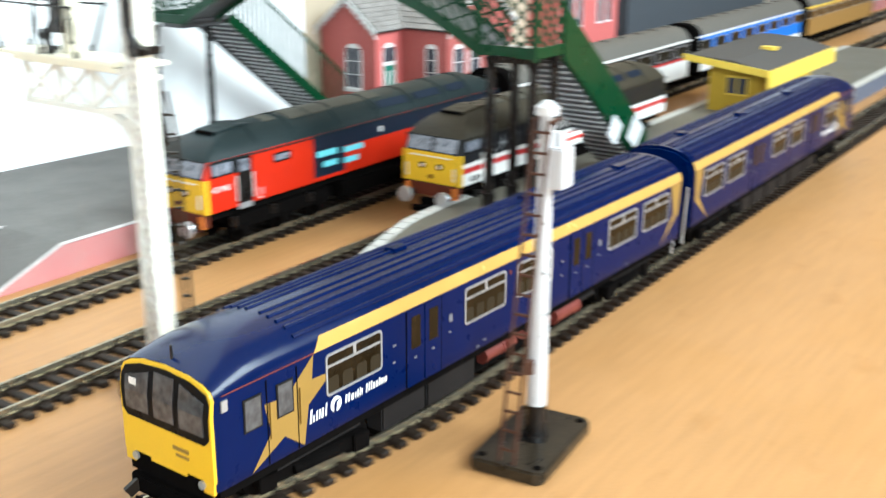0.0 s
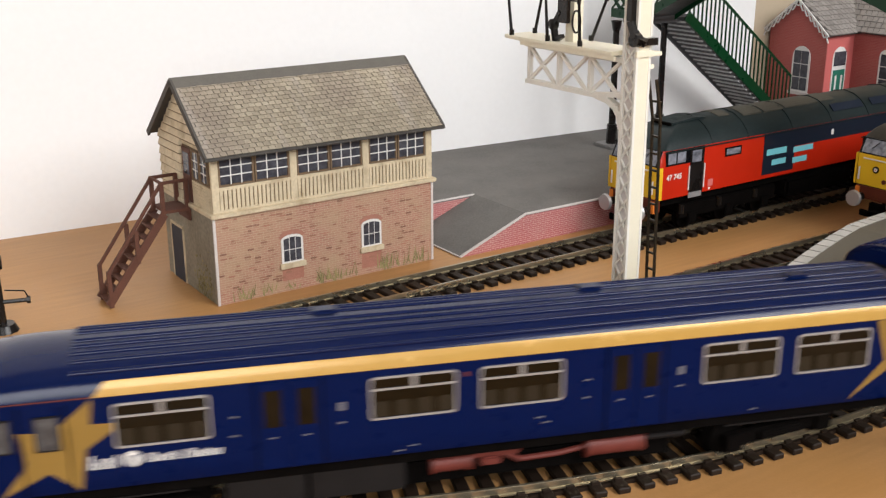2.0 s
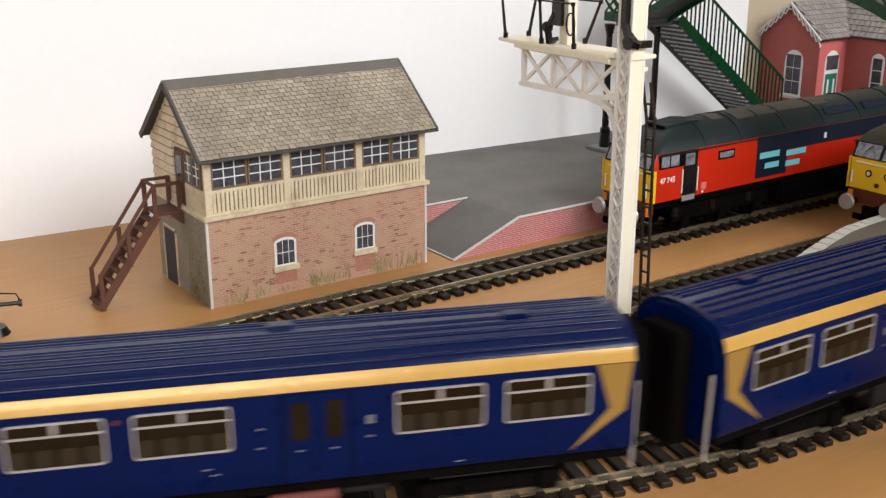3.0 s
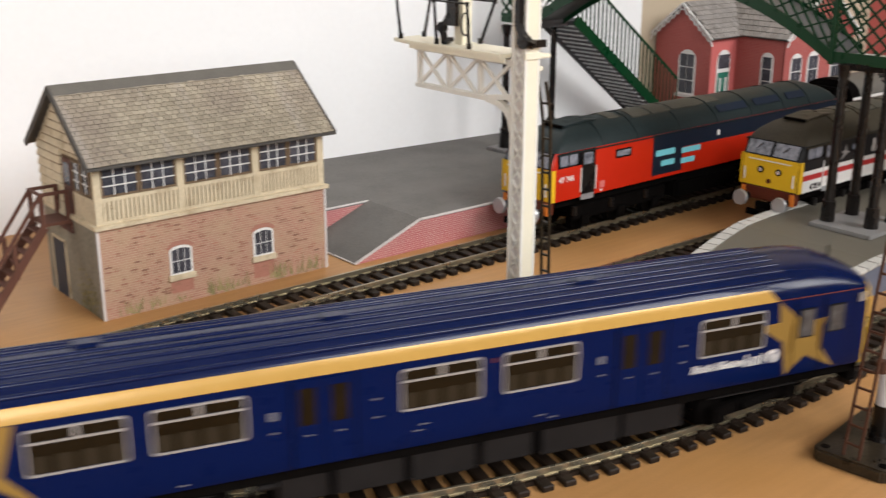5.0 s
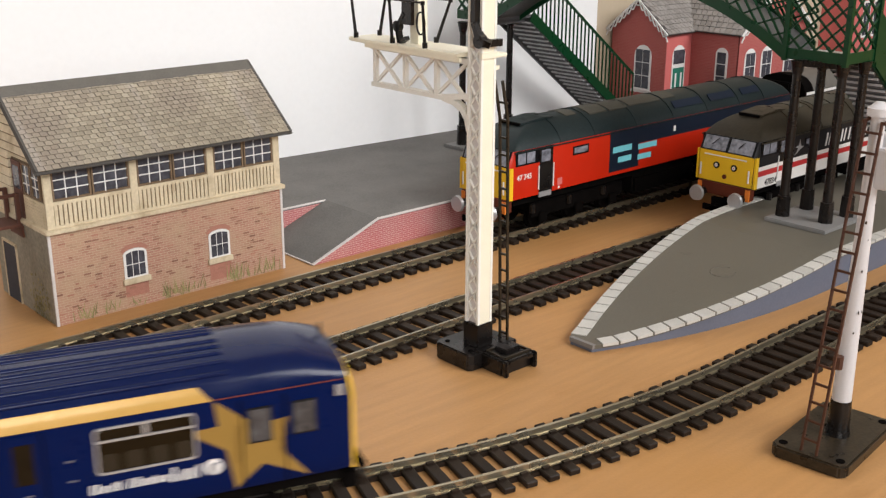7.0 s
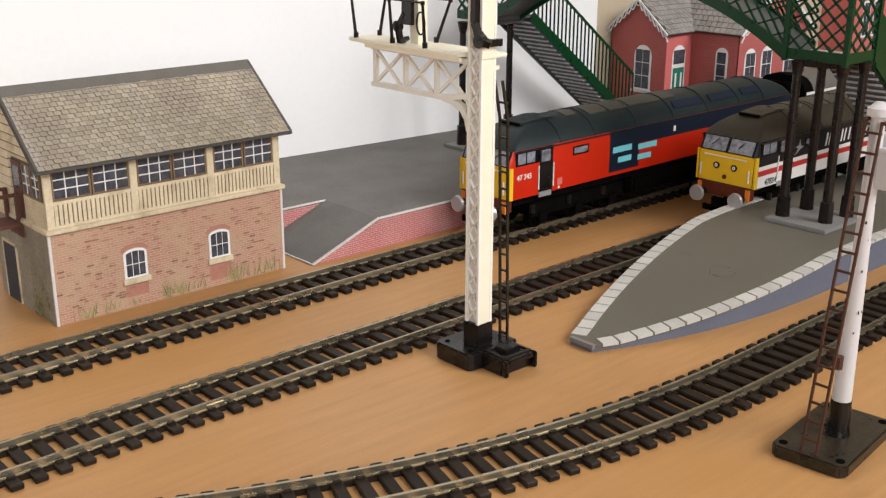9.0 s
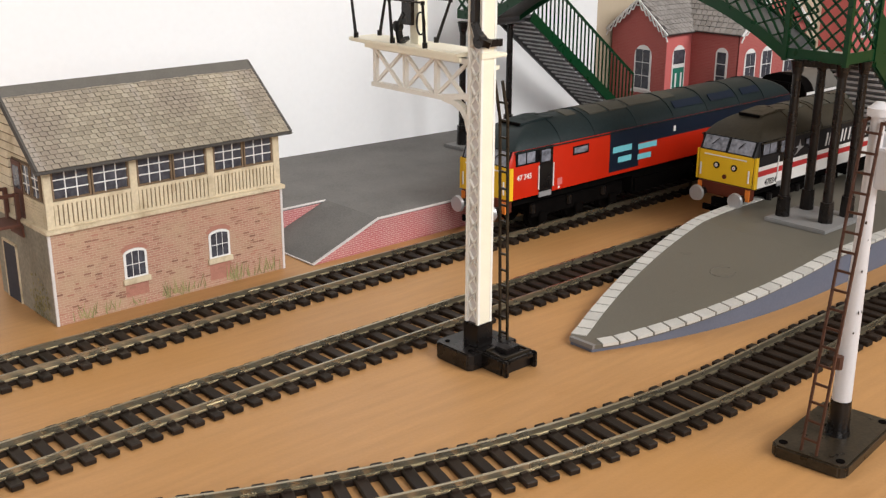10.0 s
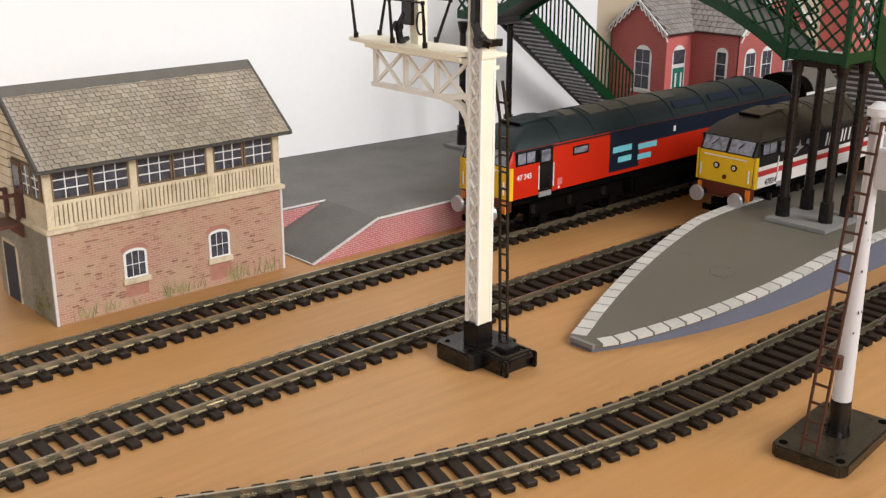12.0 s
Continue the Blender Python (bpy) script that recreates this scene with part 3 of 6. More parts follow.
beam(bm, (275, 394, 0.5), (275, 437.5, 0.5), 0.8, 0.5)
part("edging", bm, "edge_white", plat, "pale card edging")


# ---- island platform with a pointed, ramped end ----
def island_far(x):
    """y of the edge beside the middle track."""
    if x >= 466:
        return 295.0
    k = (466 - x) / 173.0
    return 295.0 - 3.0 * k - 39.5 * k ** 1.9


def island_near(x):
    """y of the edge beside the running line."""
    if x >= 430:
        return 216.5
    k = (430 - x) / 134.0
    return 216.5 + 24.0 * k ** 2.4


def island_z(x):
    return 3.0 + max(0.0, min(1.0, (x - 305) / 123.0)) * 12.3


isl = thing("island_platform", Matrix(), "grey moulded island platform with white edging slabs and a pointed ramped end", "platform", kind="structure")
xs = [295 + 3.5 * i for i in range(40)] + [440, 455, 466, 480, 520, 600, 800, 1000, 1200]
bm = B()
top_f = [bm.verts.new((x, island_far(x) - 0.3, island_z(x))) for x in xs]
top_n = [bm.verts.new((x, island_near(x) + 0.3, island_z(x))) for x in xs]
low_f = [bm.verts.new((x, island_far(x) - 0.3, island_z(x) - 1.5)) for x in xs]
low_n = [bm.verts.new((x, island_near(x) + 0.3, island_z(x) - 1.5)) for x in xs]
for i in range(len(xs) - 1):
    bm.faces.new((top_n[i], top_n[i + 1], top_f[i + 1], top_f[i]))
    bm.faces.new((low_n[i], low_f[i], low_f[i + 1], low_n[i + 1]))
    bm.faces.new((top_n[i], low_n[i], low_n[i + 1], top_n[i + 1]))
    bm.faces.new((top_f[i], top_f[i + 1], low_f[i + 1], low_f[i]))
bm.faces.new((top_n[0], top_f[0], low_f[0], low_n[0]))
part("platform_top", bm, "island_top", isl)
bm = B()
for edge, sgn in ((island_far, 1), (island_near, -1)):
    for x0, x1 in zip(xs, xs[1:]):
        a = [(x0, edge(x0) - sgn * 0.9, 0.05), (x0, edge(x0) - sgn * 0.9, island_z(x0) - 1.0), (x1, edge(x1) - sgn * 0.9, island_z(x1) - 1.0), (x1, edge(x1) - sgn * 0.9, 0.05)]
        b = [(p[0], p[1] - sgn * 1.6, p[2]) for p in a]
        va, vb = [bm.verts.new(p) for p in a], [bm.verts.new(p) for p in b]
        bm.faces.new(va); bm.faces.new(vb[::-1])
        for i in range(4):
            bm.faces.new((va[i], vb[i], vb[(i + 1) % 4], va[(i + 1) % 4]))
box(bm, 295.2, 297, island_near(295.5) + 1, island_far(295.5) - 1, 0.05, 1.8)
part("side_wall", bm, "island_side", isl, "blue-grey moulded side wall")


def slabs(edge, sgn, x0, x1, width):
    """Edging slabs laid along a platform edge, each one a piece."""
    x = x0
    while x < x1:
        slope = edge(x + 1) - edge(x)
        run = 7.6 / math.sqrt(1 + slope * slope)
        xe = x + run
        gap = 0.085
        def inner(xx):
            sl = edge(xx + 0.5) - edge(xx - 0.5)
            k = 1 / math.sqrt(1 + sl * sl)
            return xx + sgn * sl * k * width, edge(xx) - sgn * k * width
        a, b = x + run * gap, xe - run * gap * 0.4
        p = [(a, edge(a)), (b, edge(b)), inner(b), inner(a)]
        zs = [island_z(q[0]) for q in p]
        bm = B()
        lo = [bm.verts.new((q[0], q[1], z - 0.9)) for q, z in zip(p, zs)]
        hi = [bm.verts.new((q[0], q[1], z + 0.35)) for q, z in zip(p, zs)]
        bm.faces.new(lo[::-1]); bm.faces.new(hi)
        for i in range(4):
            bm.faces.new((lo[i], lo[(i + 1) % 4], hi[(i + 1) % 4], hi[i]))
        part("edging_slab", bm, "slab_white", isl)
        x = xe


slabs(island_far, 1, 297, 640, 6.0)
slabs(island_near, -1, 298, 640, 5.5)
for edge, sgn in ((island_far, 1), (island_near, -1)):
    bm = B()
    y = edge(900)
    box(bm, 644, 1200, min(y, y - sgn * 6.2), max(y, y - sgn * 6.2), PZ - 0.9, PZ + 0.35)
    part("edging_strip", bm, "slab_white", isl)
bm = B()
box(bm, 294.4, 296.2, 241.0, 252.6, 1.6, 3.25)
part("tip_edging", bm, "plate_grey", isl, "pale grey moulded tip edge")
# dried glue rings on the platform top
ring = thing("glue_ring", mmpose(384, 245, island_z(384)), "shiny dried glue ring on the grey platform", "glue mark")
bm = B()
for i in range(20):
    a0, a1 = 2 * math.pi * i / 24, 2 * math.pi * (i + 1) / 24
    beam(bm, (5.4 * math.cos(a0), 5.4 * math.sin(a0), 0.08 + 0.1 * 5.4 * math.cos(a0)), (5.4 * math.cos(a1), 5.4 * math.sin(a1), 0.08 + 0.1 * 5.4 * math.cos(a1)), 0.45, 0.2)
part("ring", bm, "clear_mark", ring)


# ---- signal box ----
sb = thing("signal_box", mmpose(155.5, 400, 0), "card signal box with brick base, cream woodwork and slate roof", "signal box")
W, D, LEDGE, EAVE, RIDGE = 107.5, 56.0, 39.2, 65.0, 90.9
RY = D / 2
bm = B(); box(bm, 0, W, 0, D, 0.05, LEDGE - 0.8)
part("brick_base", bm, "box_brick", sb, "printed red brick base")
for x in (-0.35, W):
    bm = B(); box(bm, x, x + 0.35, 0.4, D, 0.05, LEDGE - 0.8)
    part("side_wall", bm, "box_render", sb, "weathered grey-green printed side wall")
for x in (-0.6, W - 0.5):
    bm = B(); box(bm, x, x + 1.1, -0.3, 0.5, 0.05, LEDGE)
    part("corner_strip", bm, "edge_white", sb, "bare card edge")
bm = B(); box(bm, -1.6, W + 1.6, -1.8, D + 1, LEDGE - 0.9, LEDGE + 0.9)
part("ledge", bm, "cream", sb, bevel=0.25)
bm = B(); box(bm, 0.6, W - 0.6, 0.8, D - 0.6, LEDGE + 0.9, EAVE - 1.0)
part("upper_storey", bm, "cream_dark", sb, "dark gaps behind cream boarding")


def glazing(parent, x0, x1, z0, z1, face, cols, rows, bar=0.45, to=None, frame_mat="cream_dark"):
    """A printed sash: dark panes, white bars and a frame, on the face y=face (front) or, with to='side', on x=face."""
    def bx(bm, a0, a1, d0, d1, c0, c1):
        if to == "side":
            box(bm, face + d0, face + d1, a0, a1, c0, c1)
        else:
            box(bm, a0, a1, face + d0, face + d1, c0, c1)
    w = part("sash_window", (lambda b: (bx(b, x0, x1, -0.5, 0.2, z0, z0 + 0.7), bx(b, x0, x1, -0.5, 0.2, z1 - 0.7, z1), bx(b, x0, x0 + 0.7, -0.5, 0.2, z0 + 0.7, z1 - 0.7), bx(b, x1 - 0.7, x1, -0.5, 0.2, z0 + 0.7, z1 - 0.7), b)[-1])(B()), frame_mat, parent, "dark brown sash frame")
    cw, rh = (x1 - x0 - 1.4) / cols, (z1 - z0 - 1.4) / rows
    for i in range(cols):
        for j in range(rows):
            bm = B()
            bx(bm, x0 + 0.7 + i * cw + bar / 2, x0 + 0.7 + (i + 1) * cw - bar / 2, -0.15, 0.1, z0 + 0.7 + j * rh + bar / 2, z0 + 0.7 + (j + 1) * rh - bar / 2)
            part("pane", bm, "pane", w)
    bm = B()
    for i in range(1, cols):
        bx(bm, x0 + 0.7 + i * cw - bar / 2, x0 + 0.7 + i * cw + bar / 2, -0.35, 0.1, z0 + 0.7, z1 - 0.7)
    for j in range(1, rows):
        bx(bm, x0 + 0.7, x1 - 0.7, -0.38, 0.08, z0 + 0.7 + j * rh - bar / 2, z0 + 0.7 + j * rh + bar / 2)
    part("glazing_bar", bm, "white", w, "white glazing bars")
    return w


# front bays: posts, slatted panels and pairs of sashes
posts = [0, 35.6, 71.0, W - 3.2]
for i, px in enumerate(posts):
    bm = B(); box(bm, px, px + 3.2, -0.2, 1.2, LEDGE + 0.9, EAVE)
    part("corner_post", bm, "cream", sb, bevel=0.15)
for i in range(3):
    x0, x1 = posts[i] + 3.2, posts[i + 1]
    bm = B(); box(bm, x0, x1, 0.0, 0.9, LEDGE + 0.9, LEDGE + 2.0); box(bm, x0, x1, 0.0, 0.9, LEDGE + 10.2, LEDGE + 11.6)
    part("panel_rail", bm, "cream", sb)
    n = 17
    st = (x1 - x0) / n
    for k in range(n):
        bm = B(); box(bm, x0 + st * k + 0.28, x0 + st * (k + 1) - 0.28, 0.15, 0.9, LEDGE + 2.0, LEDGE + 10.2)
        part("slat", bm, "cream", sb)
    half = (x1 - x0) / 2
    glazing(sb, x0 + 0.2, x0 + half - 0.3, LEDGE + 11.8, EAVE - 1.2, 0.6, 3, 3)
    glazing(sb, x0 + half + 0.3, x1 - 0.2, LEDGE + 11.8, EAVE - 1.2, 0.6, 3, 3)
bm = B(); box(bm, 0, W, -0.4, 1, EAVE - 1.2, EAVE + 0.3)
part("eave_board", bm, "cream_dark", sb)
# side (towards the buffer end): boarding, windows, doors
for k in range(8):
    bm = B(); box(bm, 0.0, 0.9, 0.6, D - 0.6, LEDGE + 0.9 + k * 1.3, LEDGE + 0.9 + k * 1.3 + 1.15)
    part("side_board", bm, "cream", sb)
glazing(sb, 3.5, 11.5, LEDGE + 11.8, EAVE - 1.2, 0.3, 2, 3, to="side")
glazing(sb, 12.2, 20, LEDGE + 11.8, EAVE - 1.2, 0.3, 2, 3, to="side")
bm = B(); box(bm, -0.2, 0.8, 21, 30, LEDGE + 1, EAVE - 1.5)
dr = part("door", bm, "stair_brown", sb, "brown panelled upper door")
bm = B(); box(bm, -0.35, -0.15, 22.5, 28.5, LEDGE + 13, EAVE - 3.5)
part("door_pane", bm, "pane", dr)
for k in range(9):
    bm = B()
    z = EAVE - 5 + k * 3.6
    half = (RIDGE - 2 - z) * RY / (RIDGE - EAVE)
    y0, y1 = max(0.2, RY - half), min(D - 0.2, RY + half)
    if z < EAVE - 1:
        y0, y1 = 31, D - 0.2
    if y1 - y0 > 1:
        prism(bm, [(-1.1, z), (0.8, z), (0.8, z + 3.2), (-0.2, z + 3.2)], "Y", y0, y1)
        wb = part("weatherboard", bm, "cream", sb, "cream weatherboard")
        bm = B(); box(bm, -0.95, 0.2, y0, y1, z - 0.5, z - 0.02)
        part("shadow_line", bm, "cream_dark", wb, "dark printed board edge")
    else:
        bm.free()
for k in range(5):
    bm = B()
    z = LEDGE + 1 + k * 3.9
    prism(bm, [(-0.9, z), (0.8, z), (0.8, z + 3.6), (-0.2, z + 3.6)], "Y", 31, D - 0.2)
    wb = part("weatherboard", bm, "cream", sb, "cream weatherboard")
    bm = B(); box(bm, -0.8, 0.2, 31, D - 0.2, z - 0.3, z - 0.02)
    part("shadow_line", bm, "cream_dark", wb, "dark printed board edge")
bm = B()
prism(bm, [(0.5, EAVE - 0.5), (D - 0.5, EAVE - 0.5), (D / 2, RIDGE - 1.5)], "X", 0.4, W - 0.4)
part("gable_core", bm, "cream", sb)
bm = B(); box(bm, -0.8, -0.2, 35, 48, 0.05, 25)
dd = part("door", bm, "door_dark", sb, "dark blue lower door")
bm = B(); box(bm, -1.0, -0.2, 48, 49, 0.05, 26); box(bm, -1.0, -0.2, 34.2, 35, 0.05, 26); box(bm, -1.0, -0.2, 34.2, 49, 25.2, 26.2)
part("door_frame", bm, "cream", dd)


def arched(parent, cx, z0, w, h, face):
    """Small arched window with a sill, panes and white bars."""
    arc = [(cx + w / 2 * math.cos(a), z0 + h - 2.2 + 2.2 * math.sin(a)) for a in [math.pi * i / 8 for i in range(9)]]
    bm = B(); prism(bm, [(cx - w / 2, z0), (cx + w / 2, z0)] + arc, "Y", face - 0.35, face + 0.2)
    fr = part("arched_window", bm, "white", parent, "small arched white-framed window")
    iw, ih = w - 1.8, h - 2.0
    cols, rows = 3, 2
    for i in range(cols):
        for j in range(rows):
            x0 = cx - iw / 2 + i * iw / cols + 0.18
            x1 = cx - iw / 2 + (i + 1) * iw / cols - 0.18
            za, zb = z0 + 0.6 + j * ih / rows + 0.18, z0 + 0.6 + (j + 1) * ih / rows - 0.18
            bm = B()
            if j == rows - 1:
                k = 0.9
                def dip(x):
                    return k * ((x - cx) / (iw / 2)) ** 2
                prism(bm, [(x0, za), (x1, za), (x1, zb + 0.5 - dip(x1)), (x0, zb + 0.5 - dip(x0))], "Y", face - 0.5, face - 0.3)
            else:
                box(bm, x0, x1, face - 0.5, face - 0.3, za, zb)
            part("pane", bm, "pane", fr)
    bm = B(); box(bm, cx - w / 2 - 0.9, cx + w / 2 + 0.9, face - 1.3, face + 0.2, z0 - 2.4, z0)
    part("sill", bm, "cream", fr, "cream window sill", bevel=0.2)
    bm = B()
    outer = [(cx + (w / 2 + 1.6) * math.cos(a), z0 + h - 2.4 + 4.6 * math.sin(a)) for a in [math.pi * (0.12 + 0.76 * i / 8) for i in range(9)]]
    inner = [(cx + (w / 2 + 0.1) * math.cos(a), z0 + h - 2.2 + 2.4 * math.sin(a)) for a in [math.pi * (0.12 + 0.76 * i / 8) for i in range(9)]]
    for i in range(8):
        prism(bm, [inner[i], inner[i + 1], outer[i + 1], outer[i]], "Y", face - 0.2, face + 0.1)
    part("brick_arch", bm, "arch_brick", fr, "red brick window arch")


arched(sb, 34.8, 13.0, 10.4, 12.6, 0)
arched(sb, 74.5, 13.0, 10.4, 12.6, 0)
# fresh brickwork under the sills and burnt bricks scattered over the wall
for cx in (34.8, 74.5):
    bm = B(); box(bm, cx - 5.2, cx + 5.2, -0.06, 0.2, 5.0 if cx < 50 else 3.0, 10.6)
    part("brick_patch", bm, "under_brick", sb, "redder brick patch under the sill")
bm = B(); box(bm, -1.4, 1.4, -0.06, 0.2, -0.42, 0.42)
finish(bm)
BRICK = bpy.data.meshes.new("brick")
bm.to_mesh(BRICK); bm.free(); BRICK.materials.append(M["burnt_brick"])
for i in range(150):
    course = int(random.uniform(4, 36))
    x = 1.55 + 3.1 * random.randint(0, 33) + 1.55 * (course % 2)
    z = 1.03 * (course + 0.5)
    if x > W - 3 or any(abs(x - cx) < 8.6 and 10 < z < 29 for cx in (34.8, 74.5)):
        continue
    loc = Matrix.Translation((x * MM, random.uniform(-0.03, 0.03) * MM, z * MM))
    if random.random() < 0.4:
        loc = loc @ Matrix.Diagonal((0.5, 1, 1, 1))
    piece("brick", BRICK, sb, loc)
# printed grass along the foot
for wx, count, hgt in ((12, 16, 7), (22, 10, 6), (50, 22, 8), (60, 16, 7), (82, 22, 9), (88, 12, 8), (99, 16, 9), (34, 8, 4)):
    bm = B()
    for i in range(count):
        x = wx + random.gauss(0, 2.6)
        if not 1 < x < W - 2:
            continue
        hh = hgt * random.uniform(0.35, 1.0)
        lean = random.uniform(-2.5, 2.5)
        z0 = random.uniform(0.1, 2.0)
        yb = -0.1 - 0.012 * i
        vs = [bm.verts.new(p) for p in ((x - 0.3, yb, z0), (x + 0.3, yb, z0), (x + lean * 0.6 + 0.18, yb, z0 + hh * 0.6), (x + lean, yb, z0 + hh))]
        bm.faces.new(vs)
    part("printed_grass", bm, "weed", sb, "printed clump of dry grass")
for i in range(3):
    bm = B()
    for k in range(44):
        y, z = 8 + i * 6 + random.gauss(0, 2.4), abs(random.gauss(0, 8)) + 0.4
        s = random.uniform(0.4, 0.9)
        xb = -0.42 - 0.012 * k - 0.004 * i
        vs = [bm.verts.new(p) for p in ((xb, y - s, z), (xb, y + s * 0.4, z - s), (xb, y + s, z + s * 0.3), (xb, y - s * 0.2, z + s))]
        bm.faces.new(vs)
    part("printed_ivy", bm, "weed", sb, "printed creeper on the side wall")
# roof: two card slopes with slates
OV = 4.5
pitch = math.atan2(RIDGE - EAVE + 1.5, RY + OV)
slope_len = math.hypot(RIDGE - EAVE + 1.5, RY + OV)
for back in (0, 1):
    bm = B()
    a = (-OV, EAVE - 1.2) if not back else (D + OV, EAVE - 1.2)
    b = (RY, RIDGE - 0.4)
    prism(bm, [a, b, (RY, RIDGE + 0.5), (a[0], a[1] + 0.5)], "X", -3.8, W + 3.8)
    part("roof_slope", bm, "roof_edge", sb, "dark-edged card roof slope")
bm = B()
tp = math.tan(pitch)
prism(bm, [(RY - 4.4, RIDGE + 1.9 - 4.4 * tp), (RY, RIDGE + 1.9), (RY + 4.4, RIDGE + 1.9 - 4.4 * tp), (RY + 4.4, RIDGE + 0.3 - 4.4 * tp), (RY, RIDGE + 0.3), (RY - 4.4, RIDGE + 0.3 - 4.4 * tp)], "X", -3.9, W + 3.9)
part("ridge", bm, "ridge_card", sb, "plain grey ridge strip")
bm = B(); beam(bm, (-4, -OV - 0.4, EAVE - 1.0), (W + 4, -OV - 0.4, EAVE - 1.0), 1.2, 1.1)
part("gutter", bm, "roof_edge", sb, bevel=0.4)
for side in (-4.0, W + 3.0):
    bm = B()
    beam(bm, (side + 0.5, -OV, EAVE - 1.0), (side + 0.5, RY, RIDGE + 0.3), 1.0, 2.6)
    beam(bm, (side + 0.5, D + OV, EAVE - 1.0), (side + 0.5, RY, RIDGE + 0.3), 1.0, 2.6)
    part("bargeboard", bm, "roof_edge", sb, "dark grey bargeboard")
ROWS_S, COLS_S = 17, 37
sw, sh = (W + 6.4) / COLS_S, (slope_len - 3.4) / ROWS_S
def slate_mesh(width):
    bm = B(); box(bm, 0.15, width - 0.15, 0.12, sh + 0.7, 0, 0.3)
    for v in bm.verts:
        if v.co.y < 1:
            v.co.z += 0.5
    finish(bm)
    me = bpy.data.meshes.new("slate")
    bm.to_mesh(me); bm.free(); me.materials.append(M["slate"])
    return me


SLATE, HALF_SLATE = slate_mesh(sw), slate_mesh(sw * 0.5)
rest = B()
for back in (0, 1):
    rm = Matrix.Translation((-3.2, -OV, EAVE - 0.6)) @ Matrix.Rotation(pitch, 4, "X")
    if back:
        rm = Matrix.Translation((W + 3.2, D + OV, EAVE - 0.6)) @ Matrix.Rotation(math.pi, 4, "Z") @ Matrix.Rotation(pitch, 4, "X")
    for j in range(ROWS_S):
        odd = j % 2
        for i in range(COLS_S + odd):
            # every second course begins and ends with half a slate
            half = odd and i in (0, COLS_S)
            x = max(0.0, (i - 0.5 * odd) * sw)
            mm_ = rm @ Matrix.Translation((x + (0 if half else random.uniform(-0.1, 0.1)), j * sh + random.uniform(-0.12, 0.12), random.uniform(0, 0.1)))
            if not back and j < 8:
                loc = mm_.copy()
                loc.translation *= MM
                piece("slate", HALF_SLATE if half else SLATE, sb, loc)
            else:
                vs = box(rest, 0.15, (sw * 0.5 if half else sw) - 0.15, 0.12, sh + 0.7, 0, 0.3)
                for v in vs:
                    if v.co.y < 1:
                        v.co.z += 0.5
                    v.co = mm_ @ v.co
tagged(part("upper_slating", rest, "slate_rest", sb), kind="stuff")

# outside stair of the signal box
st = thing("signal_box_stair", mmpose(155.5, 424, 0), "brown card outside stair with handrails beside the signal box", "stair")
TOPZ = 38.0
bm = B(); box(bm, -12, -1.0, -1, 13, TOPZ - 1.2, TOPZ)
part("landing", bm, "stair_brown", st)
for y in (0, 12):
    bm = B(); beam(bm, (-12, y, TOPZ - 1.5), (-39, y, 1.2), 1.0, 3.4)
    part("stringer", bm, "stair_brown", st)
for k in range(9):
    f = (k + 0.5) / 9
    bm = B(); box(bm, -12 - 27 * f - 2.0, -12 - 27 * f + 1.2, 0.5, 11.5, TOPZ - 1.2 - 36.5 * f - 0.4, TOPZ - 1.2 - 36.5 * f + 0.4)
    part("tread", bm, "stair_brown", st)
for y in (0, 12):
    for x, z in ((-38, 0.1), (-25, 17), (-12.5, 36), (-1.8, 36)):
        bm = B(); box(bm, x - 0.8, x + 0.8, y - 0.8, y + 0.8, z, z + 14.5 if x > -30 else z + 16)
        part("post", bm, "stair_brown", st)
    bm = B(); beam(bm, (-38, y, 15.4), (-12.5, y, 50), 1.0, 1.3); beam(bm, (-12.5, y, 50), (-1.5, y, 50), 1.0, 1.3)
    part("handrail", bm, "stair_brown", st)
bm = B(); beam(bm, (-12.5, 0, 50), (-12.5, 12, 50), 1.0, 1.0)
part("cross_rail", bm, "stair_brown", st)
bm = B(); box(bm, -1.2, -0.4, -0.5, 12.5, TOPZ - 6, TOPZ - 1.2)
part("wall_bearer", bm, "stair_brown", st)


# ---- bracket signal: cream lattice mast on a black base ----
ms = thing("bracket_signal", mmpose(258.2, 265.8, 0), "cream lattice bracket signal on a black plastic base", "signal")
bm = B(); prism(bm, [(-10.5, -5.5), (-8.5, -6.8), (14, -6.8), (14, 11), (12, 13), (-8.5, 13), (-10.5, 11)], "Z", 0.05, 6.6)
bs = part("base", bm, "black", ms, "black plastic base", bevel=0.5)
bm = B(); prism(bm, [(-4.5, -17), (12, -17), (12, -6.5), (-4.5, -6.5)], "Z", 0.1, 6.3)
box(bm, -4.5, -2.6, -19.4, -17, 0.1, 6.3); box(bm, 10.1, 12, -19.4, -17, 0.1, 6.3); box(bm, -2.6, 10.1, -19.0, -17, 4.2, 6.3)
bb = part("base_box", bm, "black", bs, bevel=0.5)
bm = B(); box(bm, 0.2, 7.6, -14.4, -8.4, 6.2, 8.3)
part("cover", bm, "black", bb, bevel=0.3)
bm = B()
for a, b in (((-2.4, -16.6), (9.9, -16.6)), ((9.9, -16.6), (9.9, -7.2)), ((-2.4, -16.6), (-2.4, -7.2)), ((-2.4, -7.2), (9.9, -7.2))):
    beam(bm, (*a, 6.5), (*b, 6.5), 0.8, 0.9)
part("rim", bm, "base_brown", bb)
for x, y in ((-7, 9), (-7, -3.5), (10.5, 9)):
    bm = B(); cyl(bm, (x, y, 6.5), (x, y, 6.95), 0.9, 8)
    part("screw", bm, "black_matt", bs)
